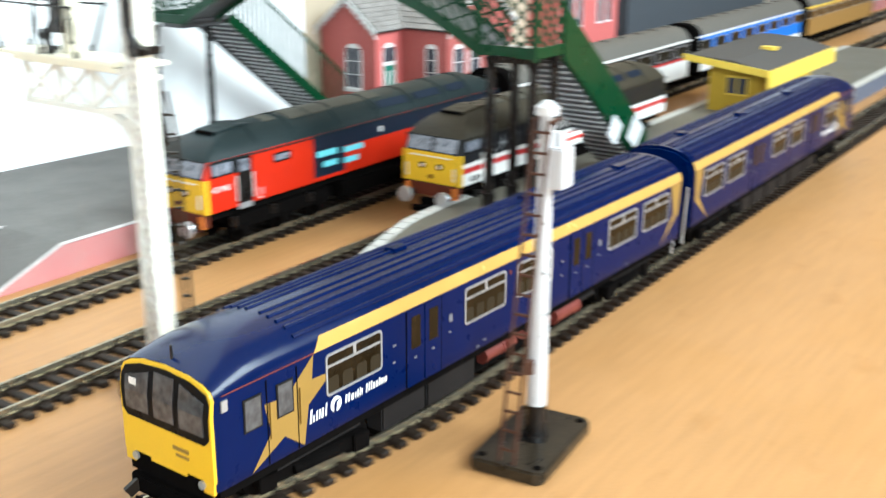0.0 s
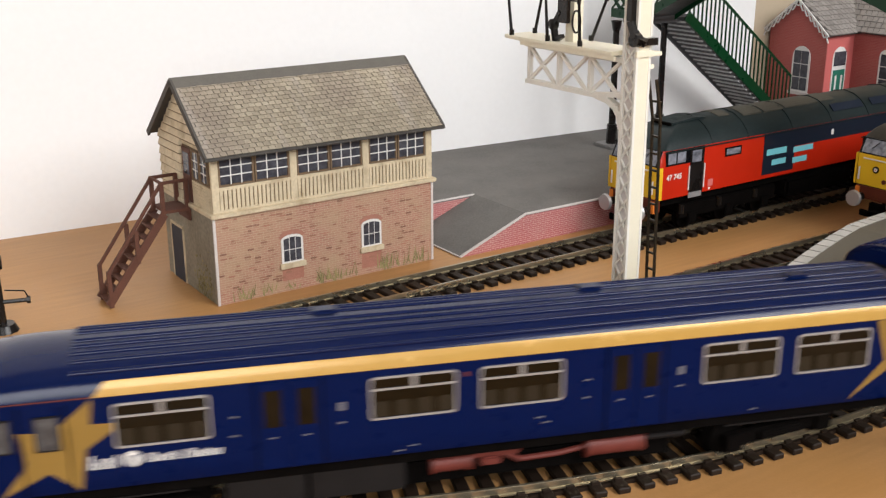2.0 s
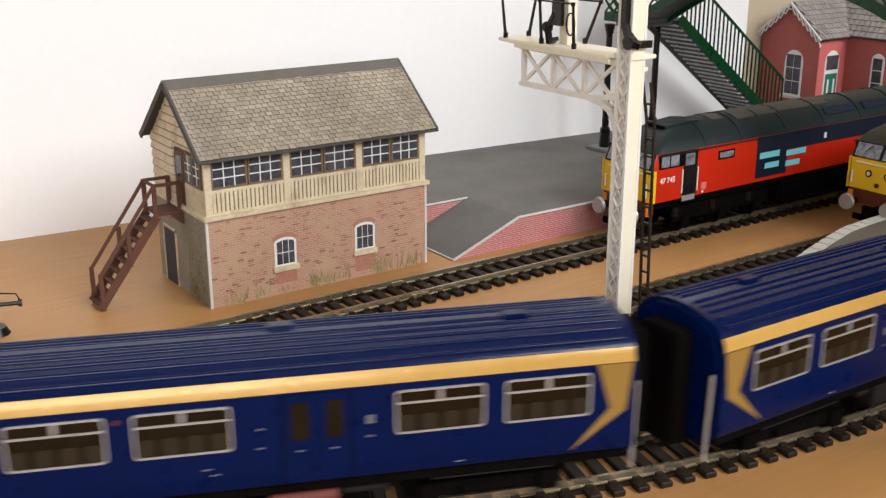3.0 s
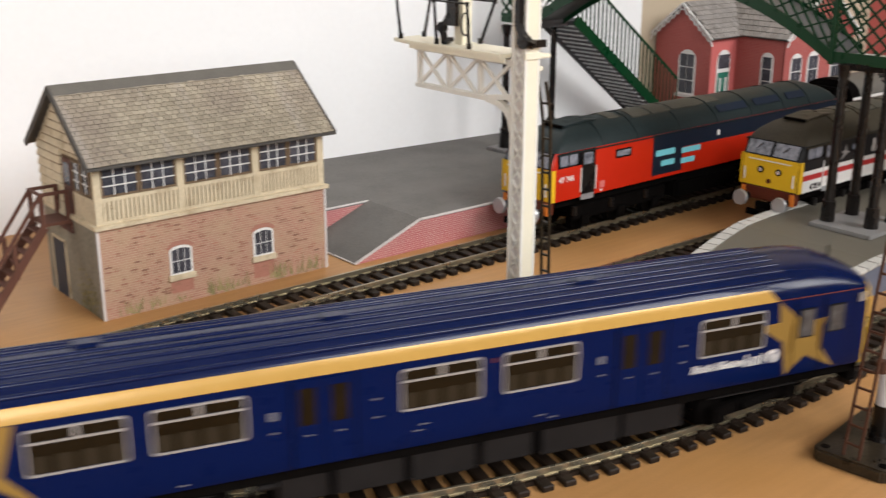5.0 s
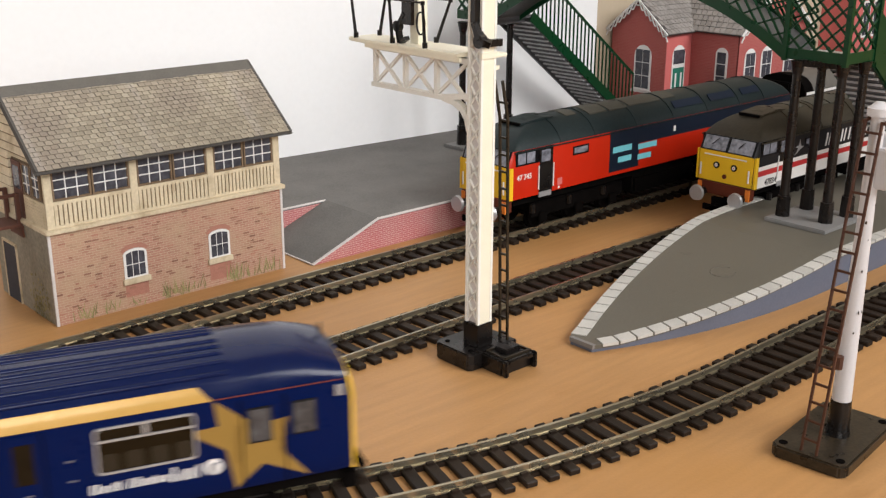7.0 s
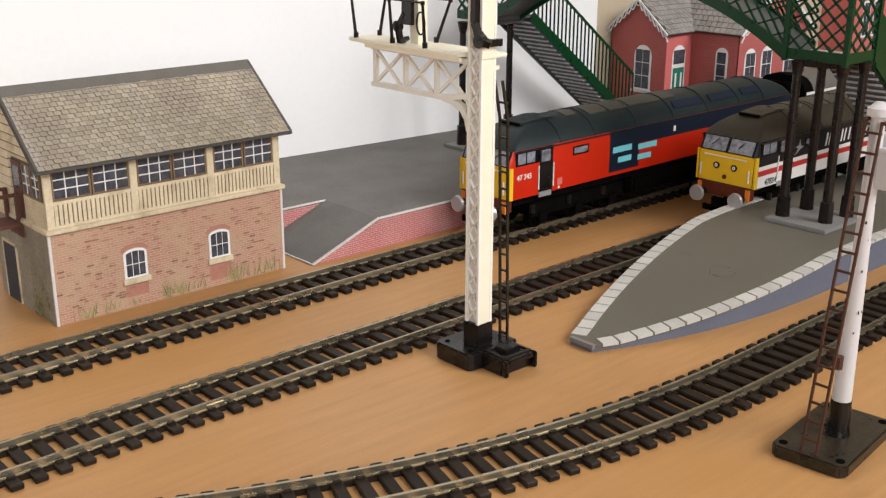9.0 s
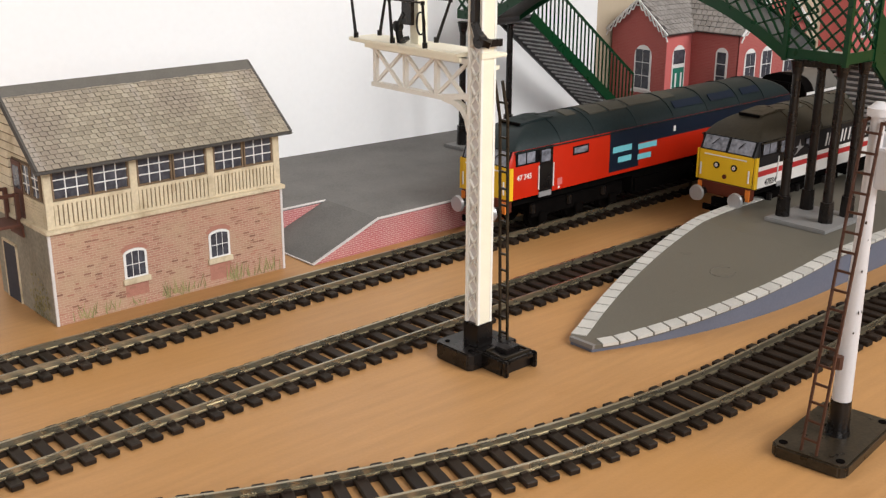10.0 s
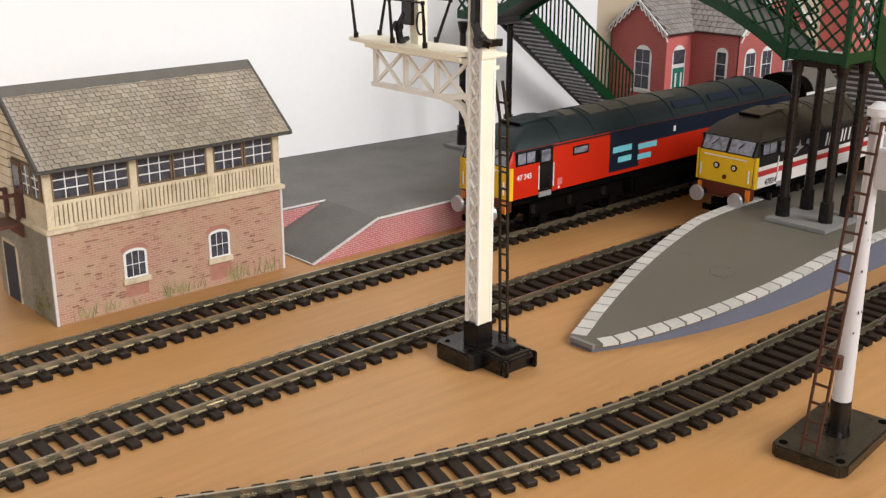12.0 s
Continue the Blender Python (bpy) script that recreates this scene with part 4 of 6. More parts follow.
bm = B(); box(bm, -3.9, 3.9, -3.9, 3.9, 6.6, 15.6)
part("foot", bm, "black", ms, "black square foot", bevel=0.3)
MZ = 150
bm = B(); box(bm, -3.3, 3.3, -3.3, -2.4, 15.6, MZ)
part("mast_face", bm, "mast_cream", ms, "plain cream face")
bm = B(); box(bm, -3.3, 3.3, 2.4, 3.3, 15.6, MZ)
part("mast_face", bm, "mast_cream", ms)
for x in (-3.0, 3.0):
    for y in (-2.9, 2.9):
        bm = B(); box(bm, x - 0.5, x + 0.5, y - 0.55, y + 0.55, 15.6, MZ)
        part("corner_angle", bm, "mast_grey", ms)
bm = B(); box(bm, -2.3, -1.8, -2.4, 2.4, 15.6, MZ)
part("lattice_backing", bm, "edge_white", ms)
for sgn, x in ((-1, -2.75),):
    z = 16.5
    while z < MZ - 6:
        for flip in (1, -1):
            bm = B(); beam(bm, (x, -2.5 * flip, z), (x, 2.5 * flip, z + 6.6), 0.5, 0.9, up=(1, 0, 0))
            part("lattice_bar", bm, "mast_grey", ms)
        z += 6.6
for z in (62, 70, 78, 84):
    bm = B(); cyl(bm, (3.2, -1.4, z), (5.0, -1.4, z), 0.75, 8)
    part("stud", bm, "mast_cream", ms)
# bracket girder towards the far tracks
gz0, gz1, gy0, gy1 = 96.2, 110.2, 4.0, 56.2
x = -1.6
bm = B(); beam(bm, (x, gy0 - 1, gz1), (x, gy1 + 1, gz1), 3.4, 1.8)
part("girder_flange", bm, "mast_grey", ms, bevel=0.2)
bm = B()
beam(bm, (x, gy1 + 0.6, gz0), (x, 15.5, gz0), 3.0, 1.6)
beam(bm, (x, 17, gz0 + 0.2), (x, 3.0, gz0 + 2.2), 2.8, 1.8)
pts = [(17, gz0), (11.0, gz0 - 0.9), (7.0, gz0 - 2.8), (4.6, gz0 - 5.6), (3.4, gz0 - 10)]
for a, b in zip(pts, pts[1:]):
    beam(bm, (x, a[0], a[1]), (x, b[0], b[1]), 2.6, 2.2)
part("girder_flange", bm, "mast_grey", ms)
bays = [56.2, 38.9, 21.6, 4.4]
for y in bays[:-1]:
    bm = B(); beam(bm, (x, y - 0.5, gz0), (x, y - 0.5, gz1), 1.7, 1.5, up=(0, 1, 0))
    part("girder_post", bm, "mast_grey", ms)
for a, b in zip(bays, bays[1:]):
    for dx, p, q in ((-0.4, (a - 1, gz0 + 0.5), (b + 0.5, gz1 - 0.5)), (-0.6, (a - 1, gz1 - 0.5), (b + 0.5, gz0 + 0.5))):
        bm = B(); beam(bm, (x + dx, p[0], p[1]), (x + dx, q[0], q[1]), 1.15, 1.2, up=(1, 0, 0))
        part("girder_brace", bm, "mast_grey", ms)
bm = B(); prism(bm, [(-6.2, 6), (-6.5, 56), (-5, 68), (7.5, 68), (9.8, 56), (9.8, 6), (9.8, -2.6), (3.4, -2.6), (3.4, 6)], "Z", 111.6, 113.0)
dk = part("walkway", bm, "mast_cream", ms, "cream plank walkway", bevel=0.3)
bm = B(); box(bm, -5.9, -4.8, 5, 57, 110.2, 111.6)
part("walkway_edge", bm, "mast_cream", dk)
# doll post, handrail posts and black fittings
bm = B(); box(bm, 0.3, 4.7, 33.5, 37.9, 113.0, 150)
part("doll_post", bm, "mast_cream", ms, "cream square doll post")
for x, y, dx, dy in ((-4.4, 64, 0.3, 3.0), (6.2, 63, 0.5, -3.5), (-4.8, 42, 0, 1.6), (-4.8, 24, 0, 1.2), (8.6, 33, 1.0, -6.5)):
    bm = B(); cyl(bm, (x, y, 112.9), (x + dx, y + dy, 128.6), 0.65, 8, 0.5); cyl(bm, (x, y, 112.9), (x, y, 115), 0.95, 8); cyl(bm, (x + dx, y + dy, 127.8), (x + dx, y + dy, 129.2), 0.8, 8)
    part("handrail_post", bm, "black", ms, smooth=True)
for a, b in (((-4.2, 67, 128.6), (-4.8, 24.6, 128.6)), ((6.7, 60, 128.6), (9.6, 26, 128.6))):
    bm = B(); cyl(bm, a, b, 0.4, 6)
    part("handrail", bm, "black", ms)


def spectacle(parent, y, z, x):
    """Black arm bracket with its round spectacle and balance lever."""
    bm = B()
    box(bm, x - 0.8, x + 0.8, y - 2.6, y + 2.6, z + 6, z + 20)
    pts = [(y + 1.5, z + 10), (y + 5.5, z + 4.5), (y + 4.2, z - 0.8), (y + 0.5, z + 1.2)]
    for a, b in zip(pts, pts[1:]):
        beam(bm, (x, a[0], a[1]), (x, b[0], b[1]), 1.4, 2.2, up=(1, 0, 0))
    cyl(bm, (x - 1.0, y + 5.6, z + 5), (x + 1.0, y + 5.6, z + 5), 2.0, 12)
    part("signal_lever", bm, "black", parent, "black signal arm bracket")
    bm = B()
    n = 14
    for i in range(n):
        a0, a1 = 2 * math.pi * i / n, 2 * math.pi * (i + 1) / n
        beam(bm, (x, y - 7 + 2.2 * math.cos(a0), z + 7 + 4.0 * math.sin(a0)), (x, y - 7 + 2.2 * math.cos(a1), z + 7 + 4.0 * math.sin(a1)), 0.5, 0.5, up=(1, 0, 0))
    part("wire_loop", bm, "black", parent)


spectacle(ms, 36, 114.0, -2.4)
bm = B()
for a, b in (((-4.2, -1.0, 140), (-4.2, -1.0, 124)), ((-4.2, -1.0, 124), (-4.2, -3.5, 118.5)), ((-4.2, -3.5, 118.5), (-2, -6.2, 117))):
    beam(bm, a, b, 2.2, 2.6, up=(1, 0, 0))
cyl(bm, (-5.2, -3.2, 118), (-2.6, -3.2, 118), 2.4, 12)
beam(bm, (-4, -3.4, 117.2), (4.4, -4.6, 117.2), 2.0, 2.4)
part("signal_lever", bm, "black", ms, "black signal arm bracket")
bm = B(); box(bm, -3.8, 3.6, -3.9, -3.2, 112, 114); box(bm, 3.2, 5.5, -3, 3, 107.6, 109.0)
part("cap_plate", bm, "mast_cream", ms)
# ladder behind the mast
for y in (-1.9, 1.9):
    bm = B()
    pts = [(10.5, 6.6), (9.0, 60), (8.2, 90), (5.2, 104)]
    for a, b in zip(pts, pts[1:]):
        beam(bm, (a[0], y - 3.0, a[1]), (b[0], y - 3.0, b[1]), 0.8, 0.8)
    part("ladder_stile", bm, "base_brown", ms, "dark brown ladder stile")
for k in range(15):
    z = 9 + k * 6.2
    x = 10.5 - 1.5 * (z - 6.6) / 53.4 if z < 60 else 9.0 - 0.8 * (z - 60) / 30
    bm = B(); beam(bm, (x, -4.9, z), (x, -1.1, z), 0.8, 0.7)
    part("ladder_rung", bm, "base_brown", ms)

# ---- white home signal with a brown ladder, nearest the camera ----
hs = thing("home_signal", mmpose(297, 143.2, 0), "white round-post home signal with brown ladder on a dark base", "signal")
base_m = Matrix.Rotation(radians(6.5), 4, "Z")
bm = B(); prism(bm, [(-20.5, -9), (-18.5, -11), (18.5, -11), (20.5, -9), (20.5, 11), (18.5, 13), (-18.5, 13), (-20.5, 11)], "Z", 0.05, 4.2)
hb = part("base", bm, "base_brown", hs, "dark brown plastic base", m=base_m, bevel=0.6)
for x, y in ((-17, -8), (-17, 10), (17, -8), (17, 10), (3, 4)):
    bm = B(); cyl(bm, (x, y, 3.0), (x, y, 4.4), 1.4, 10)
    part("screw_hole", bm, "black_matt", hb, m=base_m)
bm = B(); cyl(bm, (0, 0, 4), (0, 0, 6), 3.9, 16, 3.6); cyl(bm, (0, 0, 6), (0, 0, 16), 3.4, 16, 3.2)
part("sleeve", bm, "black", hs, "black post sleeve", smooth=True)
bm = B(); cyl(bm, (0, 0, 15.8), (0.3, 0, 106), 3.0, 18, 2.0)
part("post", bm, "lamp_white", hs, smooth=True)
bm = B(); cyl(bm, (0.3, 0, 105), (0.3, 0, 107.4), 3.4, 18, 3.4); cyl(bm, (0.3, 0, 107.4), (0.3, 0, 109), 3.0, 18, 1.2)
part("cap", bm, "lamp_white", hs, "round white cap", smooth=True)
bm = B(); box(bm, -1.2, 5.8, -6.2, -1.4, 84, 96)
part("motor_box", bm, "lamp_white", hs, "white rectangular housing", bevel=0.5)
bm = B(); prism(bm, [(2.6, 97), (7.5, 95.5), (8.5, 92), (6.0, 91)], "Y", -3.2, -0.6); box(bm, 1.5, 4.5, -4, 0, 95.5, 100)
part("bracket", bm, "lamp_white", hs, bevel=0.3)
bm = B(); box(bm, 7.0, 17, -2.3, -1.7, 95.2, 98.0)
arm = part("signal_arm", bm, "coach_white", hs, "white semaphore arm with red band")
bm = B(); box(bm, 6.8, 17.2, -2.45, -1.55, 96.1, 97.1)
part("red_band", bm, "red_stripe", arm)
for k in range(16):
    z = 47.5 + (random.gauss(0, 1.6) if k < 7 else random.uniform(-18, 42))
    a, s = random.uniform(-2.5, -0.4), random.uniform(0.2, 0.55)
    r = 3.0 - (z - 16) / 90
    p, q = Vector((r * 0.95 * math.cos(a), r * 0.95 * math.sin(a), z)), Vector(((r + 0.05) * math.cos(a) + 0.1, (r + 0.05) * math.sin(a), z))
    bm = B(); cyl(bm, p, q, s, 6)
    part("paint_chip", bm, "base_brown", hs)
for y in (-2.5, 2.5):
    bm = B(); beam(bm, (-18.5, y - 0.8, 4.2), (-2.6, y - 0.2, 104), 0.7, 0.8, up=(1, 0, 0))
    part("ladder_stile", bm, "rust", hs, "brown ladder stile")
for k in range(17):
    f = (k + 0.7) / 17.3
    x, z = -18.5 + 15.9 * f, 4.2 + 99.8 * f
    bm = B(); beam(bm, (x, -3.3, z), (x, 2.2, z), 0.6, 0.7)
    part("ladder_rung", bm, "rust", hs)
for y in (-3.4, 2.6):
    bm = B(); beam(bm, (-3, y, 103.5), (1.5, y, 104.2), 0.8, 0.9)
    part("ladder_bracket", bm, "rust", hs)
bm = B(); cyl(bm, (-5.4, 0, 28), (-5.4, 0, 32), 1.6, 8); beam(bm, (-6, 0, 30), (-2.5, 0, 30), 0.8, 0.8)
part("ladder_stay", bm, "rust", hs)

# ---- low black point lever at the left end ----
lv = thing("point_lever", mmpose(74, 424, 0), "black cast point lever standing on the plywood", "lever")
bm = B(); cyl(bm, (0, 0, 0.05), (0, 0, 3), 6, 12, 4.5); cyl(bm, (0, 0, 3), (0, 0, 28), 1.6, 10, 1.2)
part("stand", bm, "black", lv, smooth=True)
bm = B(); cyl(bm, (0, 0, 26), (0, 0, 31), 2.6, 12); cyl(bm, (0, 0, 31), (0, 0, 34), 2.0, 12, 0.6)
part("head", bm, "black", lv, smooth=True)
bm = B(); cyl(bm, (0, 0, 12), (9.5, -3, 12), 0.9, 8); cyl(bm, (9.5, -3, 12), (10.8, -3.4, 12), 1.6, 8); beam(bm, (2, -1, 17), (9, -3, 16), 0.5, 0.5); beam(bm, (9, -3, 16), (10.5, -3.2, 12), 0.5, 0.5)
part("arm", bm, "black", lv, smooth=True)
bm = B(); cyl(bm, (0, 0, 33), (-2, 0.5, 75), 0.35, 6)
part("wire", bm, "black", lv)

# ---- footbridge ----
fb = thing("footbridge", Matrix(), "green lattice footbridge on black columns with grey stairs", "footbridge")
FX0, FX1, FZ = 462.5, 489.0, 92.0
BX1 = 499.0
# island tower
bm = B(); box(bm, 451.5, 488, 236, 268, PZ + 0.02, PZ + 2.0)
part("base_plate", bm, "plate_grey", fb, "grey base plate", bevel=0.4)
for x, y in ((460.5, 263.5), (465, 243.5), (480, 262), (482.5, 242.2)):
    bm = B(); cyl(bm, (x, y, PZ + 2), (x, y, PZ + 12), 3.5, 8, 3.2); cyl(bm, (x, y, PZ + 12), (x, y, FZ), 2.3, 10, 2.0); cyl(bm, (x, y, FZ - 6), (x, y, FZ), 2.2, 10, 3.4)
    part("column", bm, "black", fb, "black cast column", smooth=True)
for a, b in (((460.5, 263.5), (465, 243.5)), ((480, 262), (482.5, 242.2))):
    bm = B(); beam(bm, (*a, FZ - 1), (*b, FZ - 1), 2, 3)
    part("column_tie", bm, "black", fb)
# back tower
for x, y in ((450.5, 480.5), (496.5, 486)):
    bm = B(); box(bm, x - 7.5, x + 7.5, y - 8.5, y + 8.5, PZ + 0.02, PZ + 2.0)
    part("base_plate", bm, "plate_grey", fb, bevel=0.4)
for x, y in ((450.5, 480.5), (496.5, 486)):
    bm = B(); cyl(bm, (x, y, PZ + 2), (x, y, PZ + 14), 3.3, 8, 3.0); cyl(bm, (x, y, PZ + 14), (x, y, FZ), 2.2, 10, 1.9); cyl(bm, (x, y, FZ - 6), (x, y, FZ), 2.2, 10, 3.4)
    part("column", bm, "black", fb, smooth=True)


def lattice(bm, p0, p1, z0a, z0b, h, step, t=0.9):
    """Crossed bars between two ends of a panel; the foot runs from z0a to z0b."""
    p0, p1 = Vector((*p0, 0)), Vector((*p1, 0))
    n = max(1, int((p1 - p0).length / step))
    up = (p1 - p0).normalized().cross(Vector((0, 0, 1)))
    rows = max(1, int(round(h / step)))
    for i in range(n):
        a, b = p0.lerp(p1, i / n), p0.lerp(p1, (i + 1) / n)
        za, zb = z0a + (z0b - z0a) * i / n, z0a + (z0b - z0a) * (i + 1) / n
        for r in range(rows):
            h0, h1 = h * r / rows, h * (r + 1) / rows
            beam(bm, (a.x, a.y, za + h0), (b.x, b.y, zb + h1), t, t, up=up)
            beam(bm, (a.x, a.y, za + h1), (b.x, b.y, zb + h0), t, t, up=up)


def panel(p0, p1, z0, h, band=5.0):
    """A parapet panel: solid foot band, lattice, top rail."""
    bm = B()
    beam(bm, (*p0, z0 + band / 2), (*p1, z0 + band / 2), 1.2, band)
    part("parapet_band", bm, "green", fb)
    bm = B(); beam(bm, (*p0, z0 + h), (*p1, z0 + h), 1.6, 1.8)
    part("top_rail", bm, "green", fb)
    bm = B(); lattice(bm, p0, p1, z0 + band, z0 + band, h - band, 7.0)
    part("lattice_panel", bm, "green", fb, "green lattice parapet")


PH = 34.0
panel((FX0, 241.5), (FX0, 272), FZ, PH)
panel((FX0, 241.5), (FX1, 241.5), FZ, PH)
bm = B(); box(bm, FX0 + 0.8, FX1, 242.2, 272, FZ + 0.2, FZ + 2)
part("landing_deck", bm, "stair_grey", fb)
for x, y in ((FX0, 241.5), (FX0, 272), (FX1, 241.5)):
    bm = B(); box(bm, x - 1.2, x + 1.2, y - 1.2, y + 1.2, FZ - 1, FZ + PH + 3)
    part("newel_post", bm, "green", fb)
panel((FX0, 470), (FX0, 498), FZ, PH)
panel((FX0, 498), (BX1, 498), FZ, PH)
bm = B(); box(bm, FX0 + 0.8, BX1, 470, 498, FZ + 0.2, FZ + 2); box(bm, FX0 + 4, BX1 - 2, 474, 492, FZ - 3, FZ + 0.2)
part("landing_deck", bm, "stair_dark", fb)


def arch_z(y):
    """Underside of the arched span between the two towers."""
    k = (y - 371) / 99.0
    return 122.0 - 31.0 * abs(k) ** 2.1


ys = [272 + 198 * i / 24 for i in range(25)]
for x in (FX0, FX1):
    bm = B()
    loft(bm, [[(x - 0.7, a, arch_z(a)), (x + 0.7, a, arch_z(a)), (x + 0.7, a, arch_z(a) + 6), (x - 0.7, a, arch_z(a) + 6)] for a in ys])
    part("arch_girder", bm, "green", fb, "green arched girder")
    bm = B()
    for a, b in zip(ys, ys[1:]):
        lattice(bm, (x, a), (x, b), arch_z(a) + 5.5, arch_z(b) + 5.5, 30, 8.3)
    part("lattice_panel", bm, "green", fb, "green lattice parapet")
    bm = B()
    loft(bm, [[(x - 0.8, a, arch_z(a) + 35), (x + 0.8, a, arch_z(a) + 35), (x + 0.8, a, arch_z(a) + 37), (x - 0.8, a, arch_z(a) + 37)] for a in ys])
    part("top_rail", bm, "green", fb)
bm = B()
loft(bm, [[(FX0 + 0.8, a, arch_z(a) + 3), (FX1 - 0.8, a, arch_z(a) + 3), (FX1 - 0.8, a, arch_z(a) + 4.6), (FX0 + 0.8, a, arch_z(a) + 4.6)] for a in ys])
part("span_deck", bm, "stair_dark", fb)


def flight(y0, y1, x0, x1, z0, z1, steps):
    """A stair flight descending with x: stepped treads and risers, green strings and railings."""
    dx, dz = (x1 - x0) / steps, (z1 - z0) / steps
    for i in range(steps):
        xa, za = x0 + dx * i, z0 + dz * i
        bm = B(); box(bm, xa - 1.6, xa + dx + 1.0, y0 + 0.8, y1 - 0.8, za + dz - 0.5, za + dz + 0.5)
        for k in range(5):
            yk = y0 + (y1 - y0) * (k + 0.5) / 5
            cyl(bm, (xa + dx * 0.45, yk, za + dz + 0.4), (xa + dx * 0.45, yk, za + dz + 0.85), 1.15, 7, 0.8)
        part("tread", bm, "stair_grey", fb)
        bm = B(); box(bm, xa - 0.5, xa + 0.4, y0 + 0.8, y1 - 0.8, za + dz - 1.6, za + 0.3)
        part("riser", bm, "stair_dark", fb)
    for y in (y0,) if y1 > 480 else (y0, y1):
        bm = B(); beam(bm, (x0 - 1, y, z0 + 1), (x1 + 2, y, z1 + 1), 1.2, 6.2)
        part("stair_string", bm, "green", fb, "green stair string")


def railing(y, x0, x1, z0, z1, h, n):
    bm = B(); beam(bm, (x0, y, z0 + h), (x1, y, z1 + h), 1.2, 1.5)
    part("handrail", bm, "green", fb)
    for i in range(n + 1):
        f = i / n
        x, z = x0 + (x1 - x0) * f, z0 + (z1 - z0) * f
        bm = B(); box(bm, x - 0.4, x + 0.4, y - 0.4, y + 0.4, z, z + h)
        part("baluster", bm, "green", fb)


flight(469, 496, BX1, 597, FZ, PZ + 0.5, 24)
railing(469, BX1 + 1, 602, FZ + 3, PZ + 3, 28, 27)
bm = B(); beam(bm, (BX1 - 1, 496.8, FZ - 1.2), (599, 496.8, PZ - 0.6), 1.2, 8.6)
part("stair_string", bm, "stair_dark", fb, "dark grey stair string")
flight(242, 266, FX1 + 1, 590, FZ, PZ + 0.5, 22)
bm = B(); prism(bm, [(FX1 + 1, FZ - 3), (FX1 + 1, FZ + 22), (590, PZ + 22), (590, PZ + 0.5)], "Y", 240.6, 241.4)
part("stair_parapet", bm, "green", fb, "solid green stair parapet")
ps1 = thing("poster_board", mmpose(572, 239.8, 40), "blank white poster board fixed to the green stair", "poster", "posters on the footbridge stair")
bm = B(); box(bm, -7, 7, -0.4, 0.4, -7, 7, Matrix.Rotation(radians(38), 4, "Y"))
part("board", bm, "paper", ps1)
ps2 = thing("poster_board", mmpose(545, 239.2, 46), "blank white poster board fixed to the green stair", "poster", "posters on the footbridge stair")
bm = B(); box(bm, -6, 6, -0.4, 0.4, -6, 6, Matrix.Rotation(radians(38), 4, "Y"))
part("board", bm, "paper", ps2)


# ---- station building on the back platform: gabled wing to the wall, second wing to the front ----
sn = thing("station_building", mmpose(630, 424, PZ), "pink-red printed brick card station with gabled slate roofs", "building")
SE, SR = 58.7, 79.0
SIDE = Matrix.Rotation(radians(-90), 4, "Z")
# The entrance front is brighter, plain pink: daylight glare put into the colour.
bm = B(); box(bm, 0.5, 150, 39.5, 87, 0.05, SE); prism(bm, [(40, SE), (87, SE), (63.5, SR - 1)], "X", 0.5, 150)
part("rear_wing", bm, "station_pink", sn, "rear wing wall, daylight glare put into its pink")
bm = B(); prism(bm, [(39, 0.05), (88, 0.05), (88, SE), (63.5, SR - 1), (39, SE)], "X", 0, 0.5)
part("gable_wall", bm, "station_brick_side", sn, "printed brick gable wall")
bm = B(); box(bm, 30.5, 118, 0.5, 60, 0.05, SE); prism(bm, [(31, SE), (117, SE), (74, 92)], "Y", 0.5, 60)
part("front_wing", bm, "station_pink", sn)
bm = B(); box(bm, 30, 30.5, 0, 39.5, 0.05, SE)
part("wing_wall", bm, "station_brick_side", sn, "printed brick side wall")
bm = B(); prism(bm, [(30, 0.05), (118, 0.05), (118, SE), (74, 92), (30, SE)], "Y", 0, 0.5)
part("gable_wall", bm, "station_brick", sn)


def tiled_slope(a, b, c, d, rows):
    """A slated slope between the eave a-b and the ridge d-c: a card underlay and overlapping courses."""
    a, b, c, d = (Vector(p) for p in (a, b, c, d))
    up = (b - a).cross(d - a).normalized()
    if up.z < 0:
        up = -up
    bm = B()
    lo = [bm.verts.new(p) for p in (a, b, c, d)]
    hi = [bm.verts.new(p + up * 0.9) for p in (a, b, c, d)]
    bm.faces.new(lo[::-1]); bm.faces.new(hi)
    for i in range(4):
        bm.faces.new((lo[i], lo[(i + 1) % 4], hi[(i + 1) % 4], hi[i]))
    part("roof_slope", bm, "felt", sn, "dark roof card")
    bm = B()
    for j in range(rows):
        f0, f1 = j / rows, (j + 1) / rows + 0.02
        p = [a.lerp(d, f0), b.lerp(c, f0), b.lerp(c, f1), a.lerp(d, f1)]
        n = max(2, int((p[1] - p[0]).length / 4.2))
        for i in range(n):
            o = 0.5 / n if j % 2 else 0.0
            g0, g1 = min(1, i / n + 0.06 / n + o), min(1, (i + 0.94) / n + o)
            q = [p[0].lerp(p[1], g0), p[0].lerp(p[1], g1), p[3].lerp(p[2], g1), p[3].lerp(p[2], g0)]
            top = [bm.verts.new(v + up * (0.95 + k)) for v, k in zip(q, (0.8, 0.8, 0.15, 0.15))]
            bot = [bm.verts.new(v + up * 0.8) for v in q]
            bm.faces.new(top); bm.faces.new(bot[::-1])
            for k in range(4):
                bm.faces.new((bot[k], bot[(k + 1) % 4], top[(k + 1) % 4], top[k]))
    tagged(part("slating", bm, "station_roof", sn), kind="stuff")


